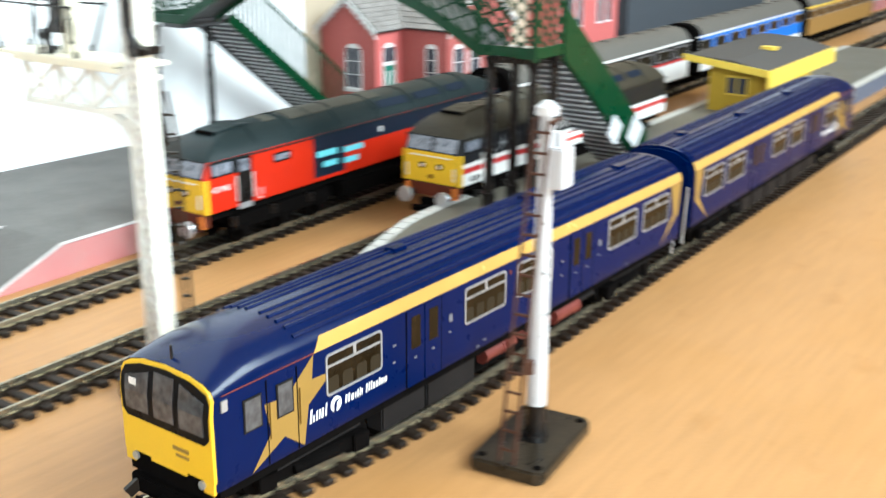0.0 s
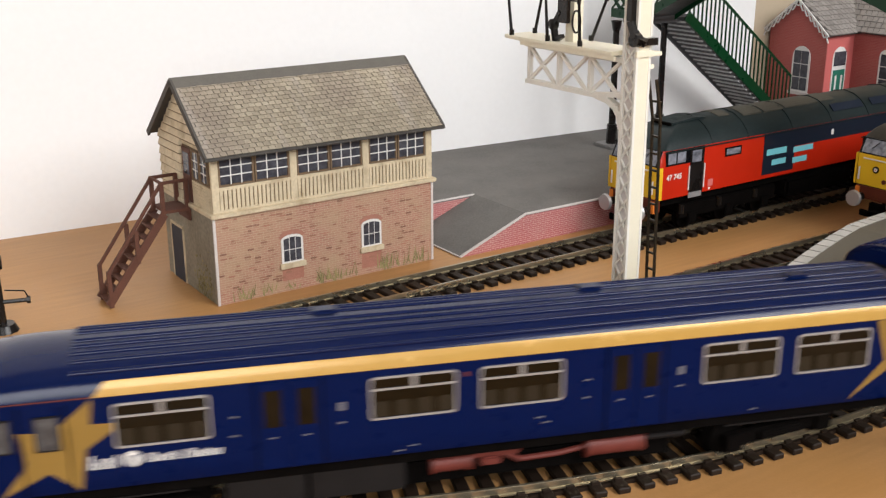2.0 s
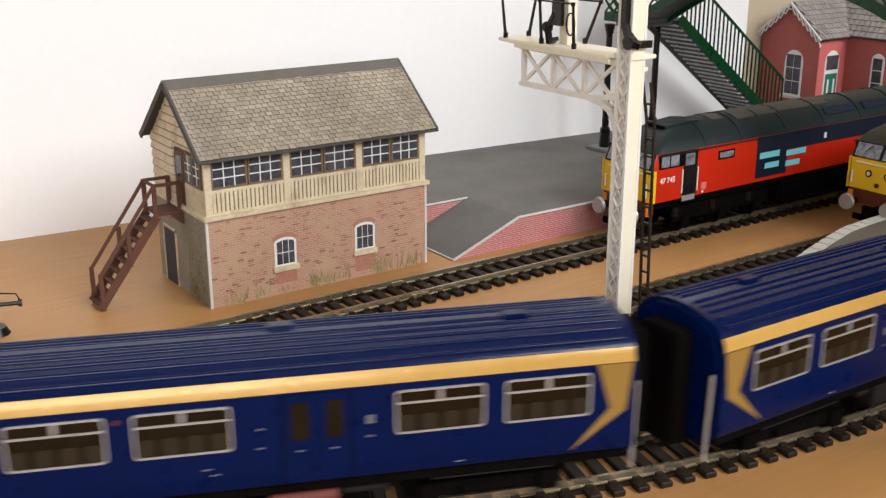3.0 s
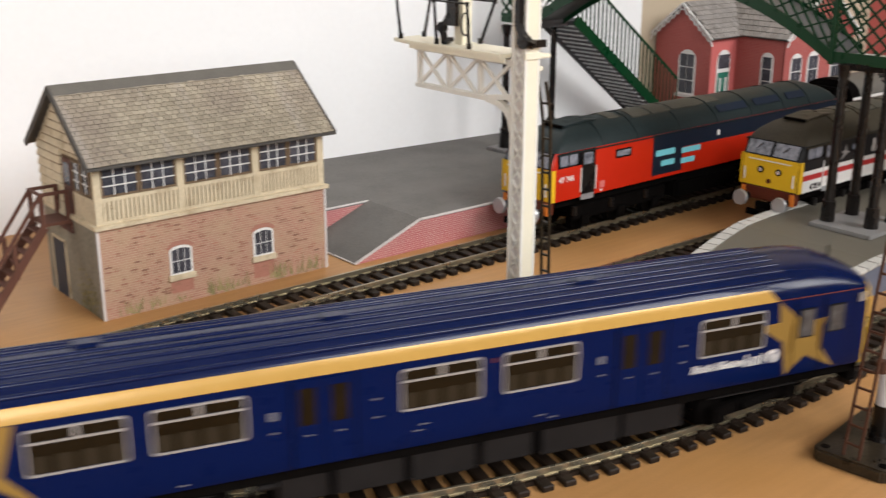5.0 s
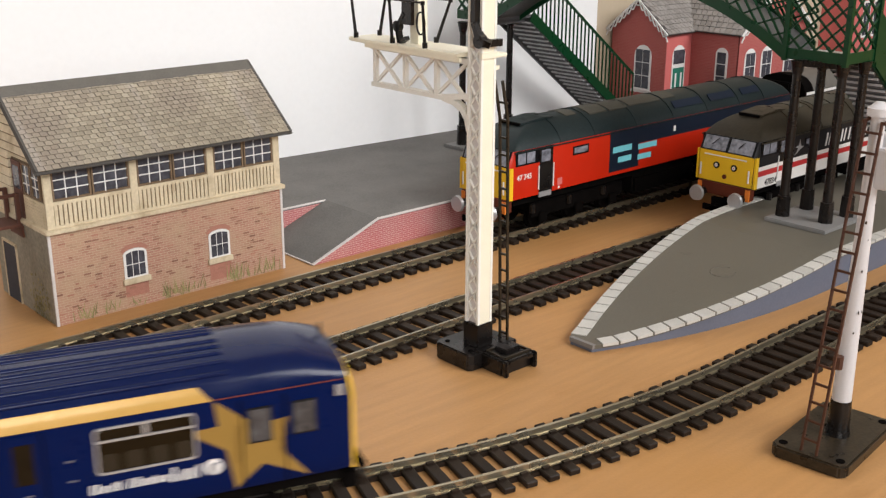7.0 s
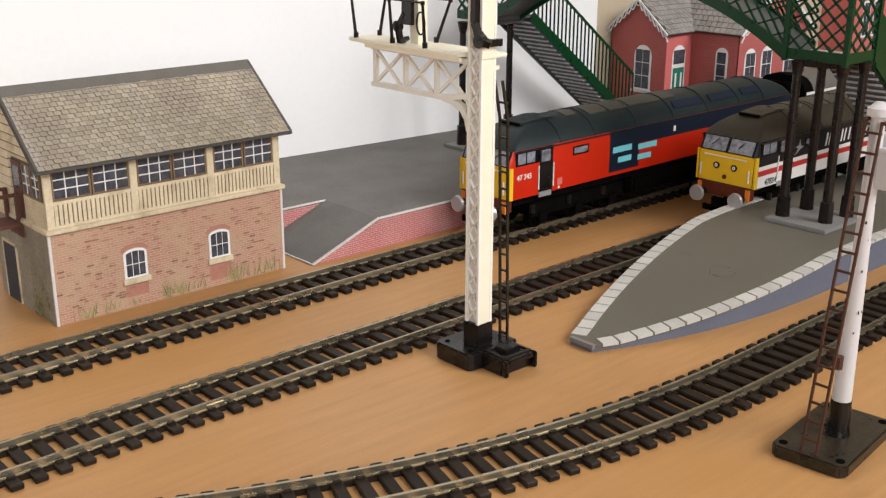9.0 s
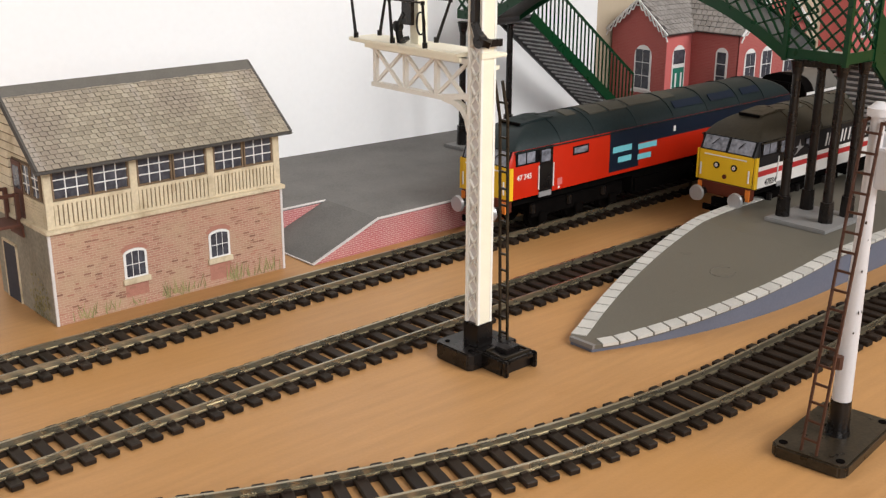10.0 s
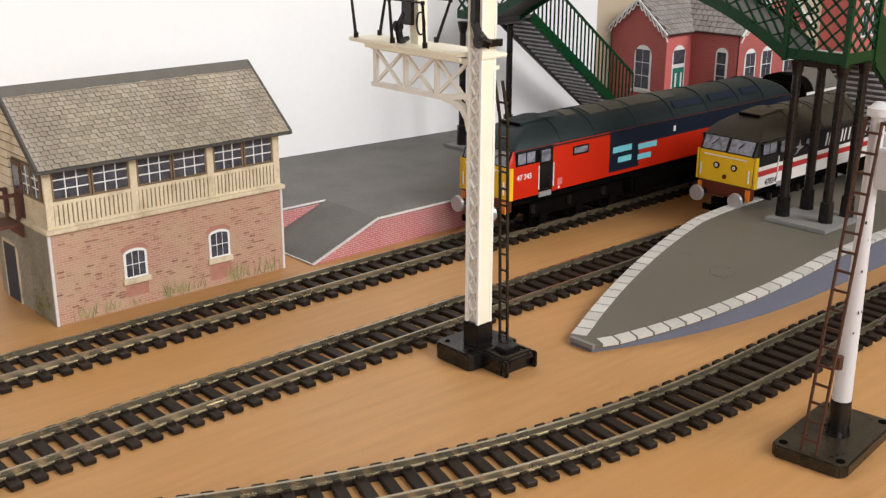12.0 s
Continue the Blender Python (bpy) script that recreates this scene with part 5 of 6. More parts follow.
tiled_slope((-3, 36, SE - 2.6), (152, 36, SE - 2.6), (152, 63.5, SR), (-3, 63.5, SR), 8)
tiled_slope((-3, 91, SE - 2.6), (152, 91, SE - 2.6), (152, 63.5, SR), (-3, 63.5, SR), 8)
tiled_slope((27.5, -3, SE - 2.0), (27.5, 42, SE - 2.0), (74, 74, 92.5), (74, -3, 92.5), 11)
tiled_slope((120.5, -3, SE - 2.0), (120.5, 42, SE - 2.0), (74, 74, 92.5), (74, -3, 92.5), 11)


def bargeboard(a, b, depth, m):
    """White fretted board along a gable edge, from foot a to peak b, as (along, z)."""
    bm = B()
    beam(bm, (a[0], -3.4, a[1]), (b[0], -3.4, b[1]), 0.9, 1.3, up=(0, 1, 0))
    n = 7
    for i in range(n):
        f0, f1 = i / n, (i + 1) / n
        pa = (a[0] + (b[0] - a[0]) * f0, a[1] + (b[1] - a[1]) * f0)
        pb = (a[0] + (b[0] - a[0]) * f1, a[1] + (b[1] - a[1]) * f1)
        beam(bm, (pa[0], -3.4, pa[1]), (pb[0], -3.4, pb[1] - depth), 0.7, 0.9, up=(0, 1, 0))
        beam(bm, (pa[0], -3.4, pa[1] - depth), (pb[0], -3.4, pb[1]), 0.7, 0.9, up=(0, 1, 0))
    part("bargeboard", bm, "white", sn, "white fretted bargeboard", m=m)


bargeboard((-36, SE - 2.2), (-63.5, SR + 0.6), 4.6, SIDE)
bargeboard((-91, SE - 2.2), (-63.5, SR + 0.6), 4.6, SIDE)
bargeboard((27.5, SE - 1.6), (74, 93), 4.6, Matrix())
bargeboard((120.5, SE - 1.6), (74, 93), 4.6, Matrix())


def tall_window(cx, z0, w, h, face, lights=2, door=False, m=None):
    arc = [(cx + w / 2 * math.cos(a), z0 + h - w * 0.5 + w * 0.5 * math.sin(a)) for a in [math.pi * i / 8 for i in range(9)]]
    bm = B(); prism(bm, [(cx - w / 2, z0), (cx + w / 2, z0)] + arc, "Y", face - 0.5, face + 0.2)
    fr = part("door" if door else "arched_window", bm, "white", sn, "green panelled arched door" if door else "white-framed arched window", m=m)
    iw = w - 2.4
    if door:
        for name, mt, x0, x1, y0, zz0, zz1 in [("door_leaf", "door_green", cx - iw / 2, cx + iw / 2, -0.8, z0 + 0.2, z0 + h * 0.66), ("fanlight", "pane", cx - iw / 2, cx + iw / 2, -0.8, z0 + h * 0.72, z0 + h - 3.4)] + [("door_panel", "white", cx + s * iw / 4 - 0.9, cx + s * iw / 4 + 0.9, -1.0, z0 + 6, z0 + h * 0.58) for s in (-1, 1)]:
            bm = B(); box(bm, x0, x1, face + y0, face - 0.4, zz0, zz1)
            part(name, bm, mt, fr, m=m)
        return
    for i in range(lights):
        for j in range(3):
            x0, x1 = cx - iw / 2 + iw * i / lights + 0.3, cx - iw / 2 + iw * (i + 1) / lights - 0.3
            zz0, zz1 = z0 + 1 + (h - 4) * j / 3 + 0.3, z0 + 1 + (h - 4) * (j + 1) / 3 - 0.3
            bm = B(); box(bm, x0, x1, face - 0.75, face - 0.45, zz0, zz1)
            part("pane", bm, "pane", fr, m=m)
    bm = B(); box(bm, cx - w / 2 - 1, cx + w / 2 + 1, face - 1.6, face, z0 - 2, z0)
    part("sill", bm, "edge_white", fr, m=m)


tall_window(-58.8, 15.5, 15, 32, 0, m=SIDE)
tall_window(15.5, 1, 15, 47, 39.5, door=True)
tall_window(-13, 18, 10, 29.5, 30, 1, m=SIDE)
tall_window(45, 14, 14, 33, 0)
tall_window(66, 14, 14, 33, 0)
tall_window(96, 14, 14, 33, 0)
bm = B(); box(bm, 96, 108, 56, 66, 76, 104)
part("chimney", bm, "station_brick", sn)

s2 = thing("goods_office", mmpose(905, 470, PZ), "plain pink card building with white windows beside the station", "building")
bm = B(); box(bm, 0, 120, 0, 45, 0.05, 95)
part("wall", bm, "station_pink", s2)
bm = B(); prism(bm, [(-5, 94), (50, 94), (50, 97), (22, 120), (-5, 97)], "X", -4, 124)
part("roof", bm, "station_roof", s2)
for x in (22, 40, 82, 100):
    bm = B(); box(bm, x - 6, x + 6, -0.6, 0.3, 30, 62)
    wdw = part("window", bm, "white", s2)
    for i in (-1, 1):
        bm = B(); box(bm, x + i * 2.6 - 2.1, x + i * 2.6 + 2.1, -0.9, -0.55, 32, 60)
        part("pane", bm, "pane", wdw)
s3 = thing("engine_shed", mmpose(1050, 470, PZ), "dark slate-grey card shed behind the coaches", "building")
bm = B(); box(bm, 0, 420, 0, 60, 0.05, 88)
part("wall", bm, "darkgrey_card", s3)
bm = B(); prism(bm, [(-6, 87), (66, 87), (66, 90), (30, 116), (-6, 90)], "X", -5, 425)
part("roof", bm, "darkgrey_card", s3)

# ---- yellow waiting hut on the island ----
ht = thing("waiting_hut", mmpose(785, 240, PZ), "ochre platform hut with dark felt roof and yellow canopy edge", "hut")
bm = B(); box(bm, 0, 110, 0, 40, 0.05, 33)
part("wall", bm, "hut_yellow", ht)
bm = B(); prism(bm, [(-5, 30.5), (-5, 31.8), (20, 37.8), (46, 39.2), (57, 38.5), (57, 37), (20, 36)], "X", -9, 150)
part("roof", bm, "felt", ht, "dark felt roof")
bm = B(); prism(bm, [(-6, 28.0), (-6, 33), (57, 40), (57, 35.5)], "X", -10.2, -9)
part("canopy_edge", bm, "hut_trim", ht, "yellow canopy edge")
bm = B(); box(bm, -10, 150, -6.4, -5.2, 20.5, 32.5)
part("canopy_edge", bm, "hut_trim", ht)
bm = B(); box(bm, -0.7, 0.2, 11, 27, 12, 26)
hw = part("window", bm, "hut_trim", ht)
for y in (12, 19.8):
    bm = B(); box(bm, -1.0, -0.6, y, y + 6.4, 13.5, 24.5)
    part("pane", bm, "pane", hw)
bm = B(); box(bm, 60, 68, 14, 24, 37.5, 40)
part("roof_vent", bm, "hut_trim", ht)


# ---- rolling stock ----
def mirrored(half):
    """Full outline from points on the y<0 side, from foot to top."""
    return half + [(-y, z) for y, z in half[::-1] if abs(y) > 1e-6]


def shell(bm, outline, stations):
    """Skin of an outline along x; each station gives x as a function of z, and a width factor."""
    vs = loft(bm, [[(fx(z), y * k, z) for y, z in outline] for fx, k in stations], False)
    n = len(outline)
    for ring in (vs[0], vs[-1]):
        for i in range(n // 2):
            quad = [ring[i], ring[i + 1], ring[n - 2 - i], ring[n - 1 - i]]
            quad = [v for k, v in enumerate(quad) if v not in quad[:k]]
            if len(quad) > 2:
                bm.faces.new(quad)


def plate(name, parent, x0, x1, z0, z1, y, sgn, material, label="", t=0.18):
    """A thin painted or moulded panel on the side y of a vehicle (sgn: outward)."""
    bm = B(); box(bm, x0, x1, min(y, y + sgn * t), max(y, y + sgn * t), z0, z1)
    return part(name, bm, material, parent, label)


def decal(name, parent, pts, y, sgn, material, label="", t=0.12):
    bm = B(); prism(bm, pts, "Y", min(y - sgn * 0.05, y + sgn * t), max(y - sgn * 0.05, y + sgn * t))
    return part(name, bm, material, parent, label)


def wheelset(parent, x, z=10.4, r=5.8):
    bm = B()
    for y in (-9.2, 9.2):
        cyl(bm, (0, y - 1.3, 0), (0, y + 1.3, 0), r, 20)
        cyl(bm, (0, y * 0.86 - 0.4, 0), (0, y * 0.86 + 0.4, 0), r + 0.7, 20)
    cyl(bm, (0, -9, 0), (0, 9, 0), 1.2, 8)
    ob = part("wheelset", bm, "black_matt", parent, smooth=True)
    ob.matrix_local = mmpose(x, 0, z)
    return ob


def diesel(name, at, label, body, roof):
    """A class of big diesel, 252 mm long, cab end at x=0."""
    ob = thing(name, at, label, "locomotive", "mainline diesel locomotives")
    L, hw = 252.0, 17.4

    def nose(z):
        if z <= 40.3:
            return 0.0
        return (z - 40.3) * 0.42 + max(0.0, z - 48) * 0.55 + max(0.0, z - 54) * 2.2

    low = mirrored([(-hw, 24.3), (-hw, 30), (-hw, 41), (-hw + 0.4, 47.9)])
    bm = B()
    shell(bm, low, [(lambda z: nose(z), 0.9), (lambda z: nose(z) + 0.9, 0.96), (lambda z: nose(z) + 2.6, 1.0), (lambda z: L - nose(z) - 2.6, 1.0), (lambda z: L - nose(z) - 0.9, 0.96), (lambda z: L - nose(z), 0.9)])
    bd = part("body", bm, body, ob, smooth=True)
    top = mirrored([(-hw + 0.4, 47.95), (-hw + 0.9, 49.4), (-hw + 3.0, 52.4), (-hw + 6.4, 55.6), (-hw + 11, 58.2), (0, 59.4)])
    bm = B()
    shell(bm, top, [(lambda z: nose(z), 0.9), (lambda z: nose(z) + 1.2, 0.97), (lambda z: nose(z) + 4, 1.0), (lambda z: L - nose(z) - 4, 1.0), (lambda z: L - nose(z) - 1.2, 0.97), (lambda z: L - nose(z), 0.9)])
    rf = part("roof", bm, roof, ob, smooth=True)
    # roof ribs, hatches and the cab air intake
    arc = [(-hw + 0.4, 47.6), (-hw + 0.8, 49.2), (-hw + 2.9, 52.6), (-hw + 6.3, 55.8), (-hw + 10.9, 58.4), (0, 59.6)]
    arc = arc + [(-y, z) for y, z in arc[-2::-1]]
    for x in (36, 62, 96, 128, 160, 192, 218):
        bm = B()
        for p, q in zip(arc, arc[1:]):
            beam(bm, (x, *p), (x, *q), 0.45, 0.3, up=(1, 0, 0))
        part("roof_rib", bm, roof, rf)
    for x0, x1, y0, y1 in ((66, 80, -9, 7), (82, 97, -9, 7), (99, 126, -8.5, 8.5), (128, 140, -8, 8), (50, 58, -7, 5)):
        curve = [(y0 + (y1 - y0) * k / 8, 59.4 - 0.0155 * (y0 + (y1 - y0) * k / 8) ** 2 * 1.6) for k in range(9)]
        bm = B(); prism(bm, [(a, b + 0.12) for a, b in curve] + [(a, b - 0.8) for a, b in curve[::-1]], "X", x0, x1)
        part("roof_hatch", bm, "roof_dust", rf, "dusty roof hatch")
    bm = B(); prism(bm, [(17.4, 56.4), (18.5, 58.2), (34, 59.5), (42, 58.8)], "Y", -7.0, 7.0)
    part("air_intake", bm, roof, rf, bevel=0.4)
    bm = B(); box(bm, 17.2, 18.0, -6, 6, 56.9, 58.2)
    part("intake_grille", bm, "black_matt", rf)
    for x0, x1 in ((132, 158), (166, 190), (198, 216)):
        bm = B(); beam(bm, (x0, -hw + 4.4, 54.4), (x1, -hw + 4.4, 54.4), 0.3, 4.6, up=(0, 1.0, 1.1))
        part("roof_grille", bm, "dark_panel", rf)
    # cab front
    bm = B(); prism(bm, [(-0.25, 24.3), (-0.25, 40.2), (0.9, 40.2), (0.9, 24.3)], "Y", -15.9, 15.9)
    fp = part("front_panel", bm, "yellow", ob, "yellow warning panel", bevel=0.3)
    for s in (-1, 1):
        bm = B(); prism(bm, [(0.0, 24.35), (0.0, 40.2), (2.4, 40.2), (2.4, 24.35)], "Y", s * 16.4 if s > 0 else -17.5, 17.5 if s > 0 else -16.4)
        part("front_corner", bm, "yellow", fp)
    bm = B(); prism(bm, [(-0.25, 40.4), (3.0, 48.0), (4.4, 48.0), (1.6, 40.4)], "Y", -15.7, 15.7)
    ws = part("windscreen_surround", bm, "black_glaze", ob)
    for y0, y1 in ((-14.6, -0.9), (0.9, 14.6)):
        bm = B(); prism(bm, [(-0.25, 41.0), (2.6, 47.5), (3.1, 47.5), (0.2, 41.0)], "Y", y0, y1)
        part("windscreen", bm, "cab_glass", ws, "windscreen with pale reflections in its colour")
        bm = B(); beam(bm, (1.2, (y0 + y1) / 2 - 2, 46.8), (0.6, (y0 + y1) / 2 + 1.5, 43.5), 0.4, 0.4)
        part("wiper", bm, "black", ws)
    for y in (-5.2, 5.2):
        bm = B(); cyl(bm, (-0.2, y, 33.3), (-0.7, y, 33.3), 1.75, 16)
        hl = part("marker_lamp", bm, "black", ob, "round black marker lamp")
        bm = B(); cyl(bm, (-0.6, y, 33.3), (-0.85, y, 33.3), 0.95, 14)
        part("lens", bm, "coach_white", hl)
        bm = B(); cyl(bm, (-0.8, y, 33.3), (-0.95, y, 33.3), 0.35, 8)
        part("bulb", bm, "red_stripe", hl)
    bm = B(); cyl(bm, (-0.2, 0, 28), (-0.8, 0, 28), 1.2, 10)
    part("multiple_socket", bm, "buffer_red", ob)
    bm = B(); beam(bm, (-0.8, -12.5, 38.3), (-0.8, 12.5, 38.3), 0.5, 0.5)
    part("front_handrail", bm, "coach_white", ob, "white handrail")
    for y in (-14.2, 14.2):
        bm = B(); beam(bm, (-0.9, y, 27), (-0.9, y, 33.5), 0.6, 0.6, up=(1, 0, 0))
        part("front_handrail", bm, "coach_white", ob)
        bm = B(); box(bm, -0.8, 1.5, y - 1.2, y + 1.2, 17.5, 23.5)
        part("lamp_bracket", bm, "orange", ob)
    bm = B(); box(bm, -0.4, 4, -15.5, 15.5, 17.5, 24.3)
    bmn = part("buffer_beam", bm, "buffer_red", ob, "red-brown buffer beam", bevel=0.4)
    for y in (-11.5, 11.5):
        bm = B(); cyl(bm, (-0.5, y, 18.5), (-6.5, y, 18.5), 2.0, 12)
        bf = part("buffer", bm, "black", ob, smooth=True)
        bm = B(); cyl(bm, (-6.3, y, 18.5), (-7.8, y, 18.5), 4.2, 18, 3.9)
        part("buffer_head", bm, "silver", bf, "silver-grey buffer head", smooth=True)
    bm = B(); box(bm, -9, -0.5, -1.6, 1.6, 12, 14); box(bm, -9, -7.8, -6, 6, 11.5, 14.5); box(bm, -3, -0.5, -5, 5, 9, 17)
    part("coupling", bm, "black_matt", ob)
    # sides
    for sgn in (-1, 1):
        y = sgn * hw
        cw = plate("cab_window", ob, 3.9, 20.5, 40.5, 47.85, y - sgn * 0.25, sgn, "black_glaze", t=0.3)
        for xa, xb in ((5.4, 10.6), (11.6, 17.2)):
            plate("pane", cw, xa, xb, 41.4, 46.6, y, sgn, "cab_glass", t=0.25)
        dr_ = plate("cab_door", ob, 20.6, 30.2, 24.6, 47.85, y - sgn * 0.2, sgn, "black", "dark open-looking cab door", t=0.3)
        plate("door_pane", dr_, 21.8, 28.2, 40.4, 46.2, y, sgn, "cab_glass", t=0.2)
        plate("door_step", dr_, 20.4, 29.2, 22.8, 25.4, y, sgn, "silver", t=0.5)
        for x in (19.8, 30.4):
            bm = B(); beam(bm, (x, y + sgn * 0.5, 27), (x, y + sgn * 0.5, 39), 0.5, 0.5, up=(1, 0, 0))
            part("door_handrail", bm, "coach_white", ob)
        wi = plate("side_window", ob, 45.0, 57.0, 40.0, 44.6, y, sgn, "black_glaze", t=0.15)
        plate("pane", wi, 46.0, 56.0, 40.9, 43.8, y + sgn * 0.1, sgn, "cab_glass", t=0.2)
        bm = B(); box(bm, 3, L - 3, min(y, y + sgn * 0.5), max(y, y + sgn * 0.5), 47.0, 47.6)
        part("gutter", bm, roof, ob)
    # running gear
    bm = B(); box(bm, 6, L - 6, -14, 14, 20, 24.2)
    part("underframe", bm, "black_matt", ob)
    bm = B(); box(bm, 98, 154, -15.5, 15.5, 10, 20)
    part("fuel_tank", bm, "black_matt", ob, bevel=1.5)
    for c in (54, L - 54):
        bm = B(); box(bm, c - 36, c + 36, -14.6, -12.2, 11.5, 19); box(bm, c - 36, c + 36, 12.2, 14.6, 11.5, 19); box(bm, c - 34, c + 34, -12, 12, 14, 19)
        bg = part("bogie", bm, "black_matt", ob, bevel=0.6)
        for k in (-27, 0, 27):
            wheelset(bg, c + k)
            for sgn in (-1, 1):
                bm = B(); box(bm, c + k - 3, c + k + 3, sgn * 15.6 if sgn < 0 else 14.4, -14.4 if sgn < 0 else 15.6, 8.5, 14)
                part("axle_box", bm, "black_matt", bg, bevel=0.4)
            for sgn in (-1, 1):
                bm = B(); cyl(bm, (c + k - 8, sgn * 15, 14.5), (c + k - 8, sgn * 15, 19), 1.4, 8)
                part("spring", bm, "black", bg)
    return ob


red = diesel("diesel_locomotive", mmpose(360.2, 368, 0), "red and dark blue mainline diesel locomotive on the platform track", "red", "loco_roof")
for sgn in (-1, 1):
    y = sgn * 17.4
    flip = 1 if sgn < 0 else -1
    plate("dark_panel", red, 74, 98.5, 26.2, 47.95, y, sgn, "dark_panel", "dark blue logo panel", t=0.12)
    plate("dark_band", red, 98.5, 249, 38.6, 47.95, y, sgn, "dark_panel", "dark blue upper band", t=0.12)
    for x0, x1, z0, z1 in ((76.5, 92, 36.2, 39.4), (81, 92, 30.6, 33.6), (97.5, 113.5, 35.2, 38.2), (97.5, 109, 29.6, 32.6)):
        decal("flash", red, [(x0, z0), (x1, z0), (x1, z1), (x0, z1)], y + sgn * 0.14, sgn, "lightblue", "light blue double arrow flash")
    plate("builders_plate", red, 34.0, 37.6, 26.6, 30.2, y, sgn, "station_pink", t=0.1)
    plate("builders_plate", red, 34.6, 35.8, 24.9, 26.0, y, sgn, "coach_white", t=0.1)
    plate("rail_label", red, 128, 130, 41.0, 44.0, y + sgn * 0.12, sgn, "coach_white", t=0.1)
text("fleet_number", "47 745", 3.7, "coach_white", red, mmpose(4.8, -17.62, 33.6, 90, 0, 0), "white fleet number")

ic = diesel("diesel_locomotive", mmpose(467.5, 302, 0), "charcoal and white striped diesel locomotive with a yellow end", "charcoal", "loco_roof_brown")
for sgn in (-1, 1):
    y = sgn * 17.4
    plate("white_skirt", ic, 2.5, 249.5, 24.35, 30.4, y, sgn, "coach_white", "white lower band", t=0.12)
    plate("red_stripe", ic, 2.5, 249.5, 30.45, 33.2, y, sgn, "red_stripe", "red waist stripe", t=0.12)
    plate("white_stripe", ic, 2.5, 249.5, 33.25, 35.4, y, sgn, "coach_white", "white waist stripe", t=0.12)
    for i in range(9):
        if i == 1:
            continue
        x = 66 + i * 8.0
        decal("letter_bar", ic, [(x, 37.2), (x + 1.5, 37.2), (x + 2.6, 44.0), (x + 1.1, 44.0)], y, sgn, "edge_white", "pale grey lettering bar")
        decal("letter_bar", ic, [(x + 3.4, 37.2), (x + 4.7, 37.2), (x + 5.8, 44.0), (x + 4.5, 44.0)], y, sgn, "edge_white", "pale grey lettering bar")
    decal("bird_emblem", ic, [(36, 36.5), (38.5, 39.8), (36, 41), (39, 41.4), (40, 44.6), (41, 41), (44, 40.4), (40.4, 39)], y, sgn, "silver", "silver bird-like emblem")
    plate("data_panel", ic, 27, 30, 26, 29.6, y + sgn * 0.1, sgn, "silver", t=0.1)
text("fleet_number", "47834", 4.3, "black", ic, mmpose(9.0, -17.60, 25.3, 90, 0, 0), "black fleet number")


def coach(x0, L, label, sides, roof_mat, windows=8):
    """A standing coach on the platform track. sides: bands of (z0, z1, material)."""
    ob = thing("coach", mmpose(x0, 368, 0), label, "coach", "coaches behind the red locomotive")
    hw = 17.6
    bm = B(); shell(bm, mirrored([(-hw, 15), (-hw, 30), (-hw + 0.4, 46.5)]), [(lambda z: 0, 1), (lambda z: L, 1)])
    part("body", bm, sides[0][2], ob)
    bm = B(); shell(bm, mirrored([(-hw + 0.4, 46.55), (-hw + 2.2, 50.5), (-hw + 6, 54), (-hw + 11, 55.8), (0, 56.4)]), [(lambda z: 0, 1), (lambda z: L, 1)])
    rf = part("roof", bm, roof_mat, ob, smooth=True)
    for k in range(10):
        bm = B(); box(bm, 14 + k * (L - 30) / 9, 20 + k * (L - 30) / 9, -3, 3, 55.8, 57.4)
        part("roof_vent", bm, roof_mat, rf, bevel=0.5)
    for sgn in (-1, 1):
        y = sgn * hw
        for z0, z1, m_ in sides[1:]:
            plate("painted_band", ob, 0.3, L - 0.3, z0, z1, y, sgn, m_, t=0.1)
        for k in range(windows):
            c = L * (k + 0.5) / windows
            w_ = plate("window", ob, c - L / windows * 0.38, c + L / windows * 0.38, 33.5, 42.5, y + sgn * 0.1, sgn, "silver", t=0.12)
            plate("pane", w_, c - L / windows * 0.35, c + L / windows * 0.35, 34.2, 41.8, y + sgn * 0.15, sgn, "smoked", t=0.15)
    for xa, xb in ((-1.2, 9.0), (L - 3.0, L + 1.2)):
        bm = B(); shell(bm, mirrored([(-hw - 0.2, 14.8), (-hw - 0.2, 30), (-hw + 0.2, 46.6), (-hw + 2.0, 50.7), (-hw + 5.8, 54.2), (-hw + 10.8, 56.0), (0, 56.6)]), [(lambda z: xa, 1), (lambda z: xb, 1)])
        part("coach_end", bm, "black_matt", ob, "black coach end", smooth=True)
    for x in (-5.7, L + 1.2):
        bm = B(); box(bm, x, x + 4.5, -8.5, 8.5, 16, 52)
        part("gangway", bm, "black_matt", ob, "black corridor gangway", bevel=0.8)
    bm = B(); box(bm, 60, L - 60, -13, 13, 9, 15)
    part("underframe", bm, "black_matt", ob)
    for c in (40, L - 40):
        bm = B(); box(bm, c - 22, c + 22, -14.4, 14.4, 10.5, 15)
        bg = part("bogie", bm, "black_matt", ob, bevel=0.6)
        for k in (-16, 16):
            wheelset(bg, c + k)
    return ob


coach(626, 296, "charcoal and white passenger coach with red stripe and grey roof", [(15, 46, "charcoal"), (15.2, 30, "coach_white"), (30.2, 32.2, "red_stripe"), (44.6, 46.4, "coach_white")], "coach_roof")
coach(938, 296, "bright blue passenger coach with white line and grey roof", [(15, 46, "coach_blue"), (15.2, 22, "coach_white"), (44.8, 46.4, "coach_white")], "coach_roof")
coach(1250, 290, "brown and cream passenger coach at the end of the rake", [(15, 46, "coach_brown"), (44.6, 46.4, "hut_trim")], "coach_roof")


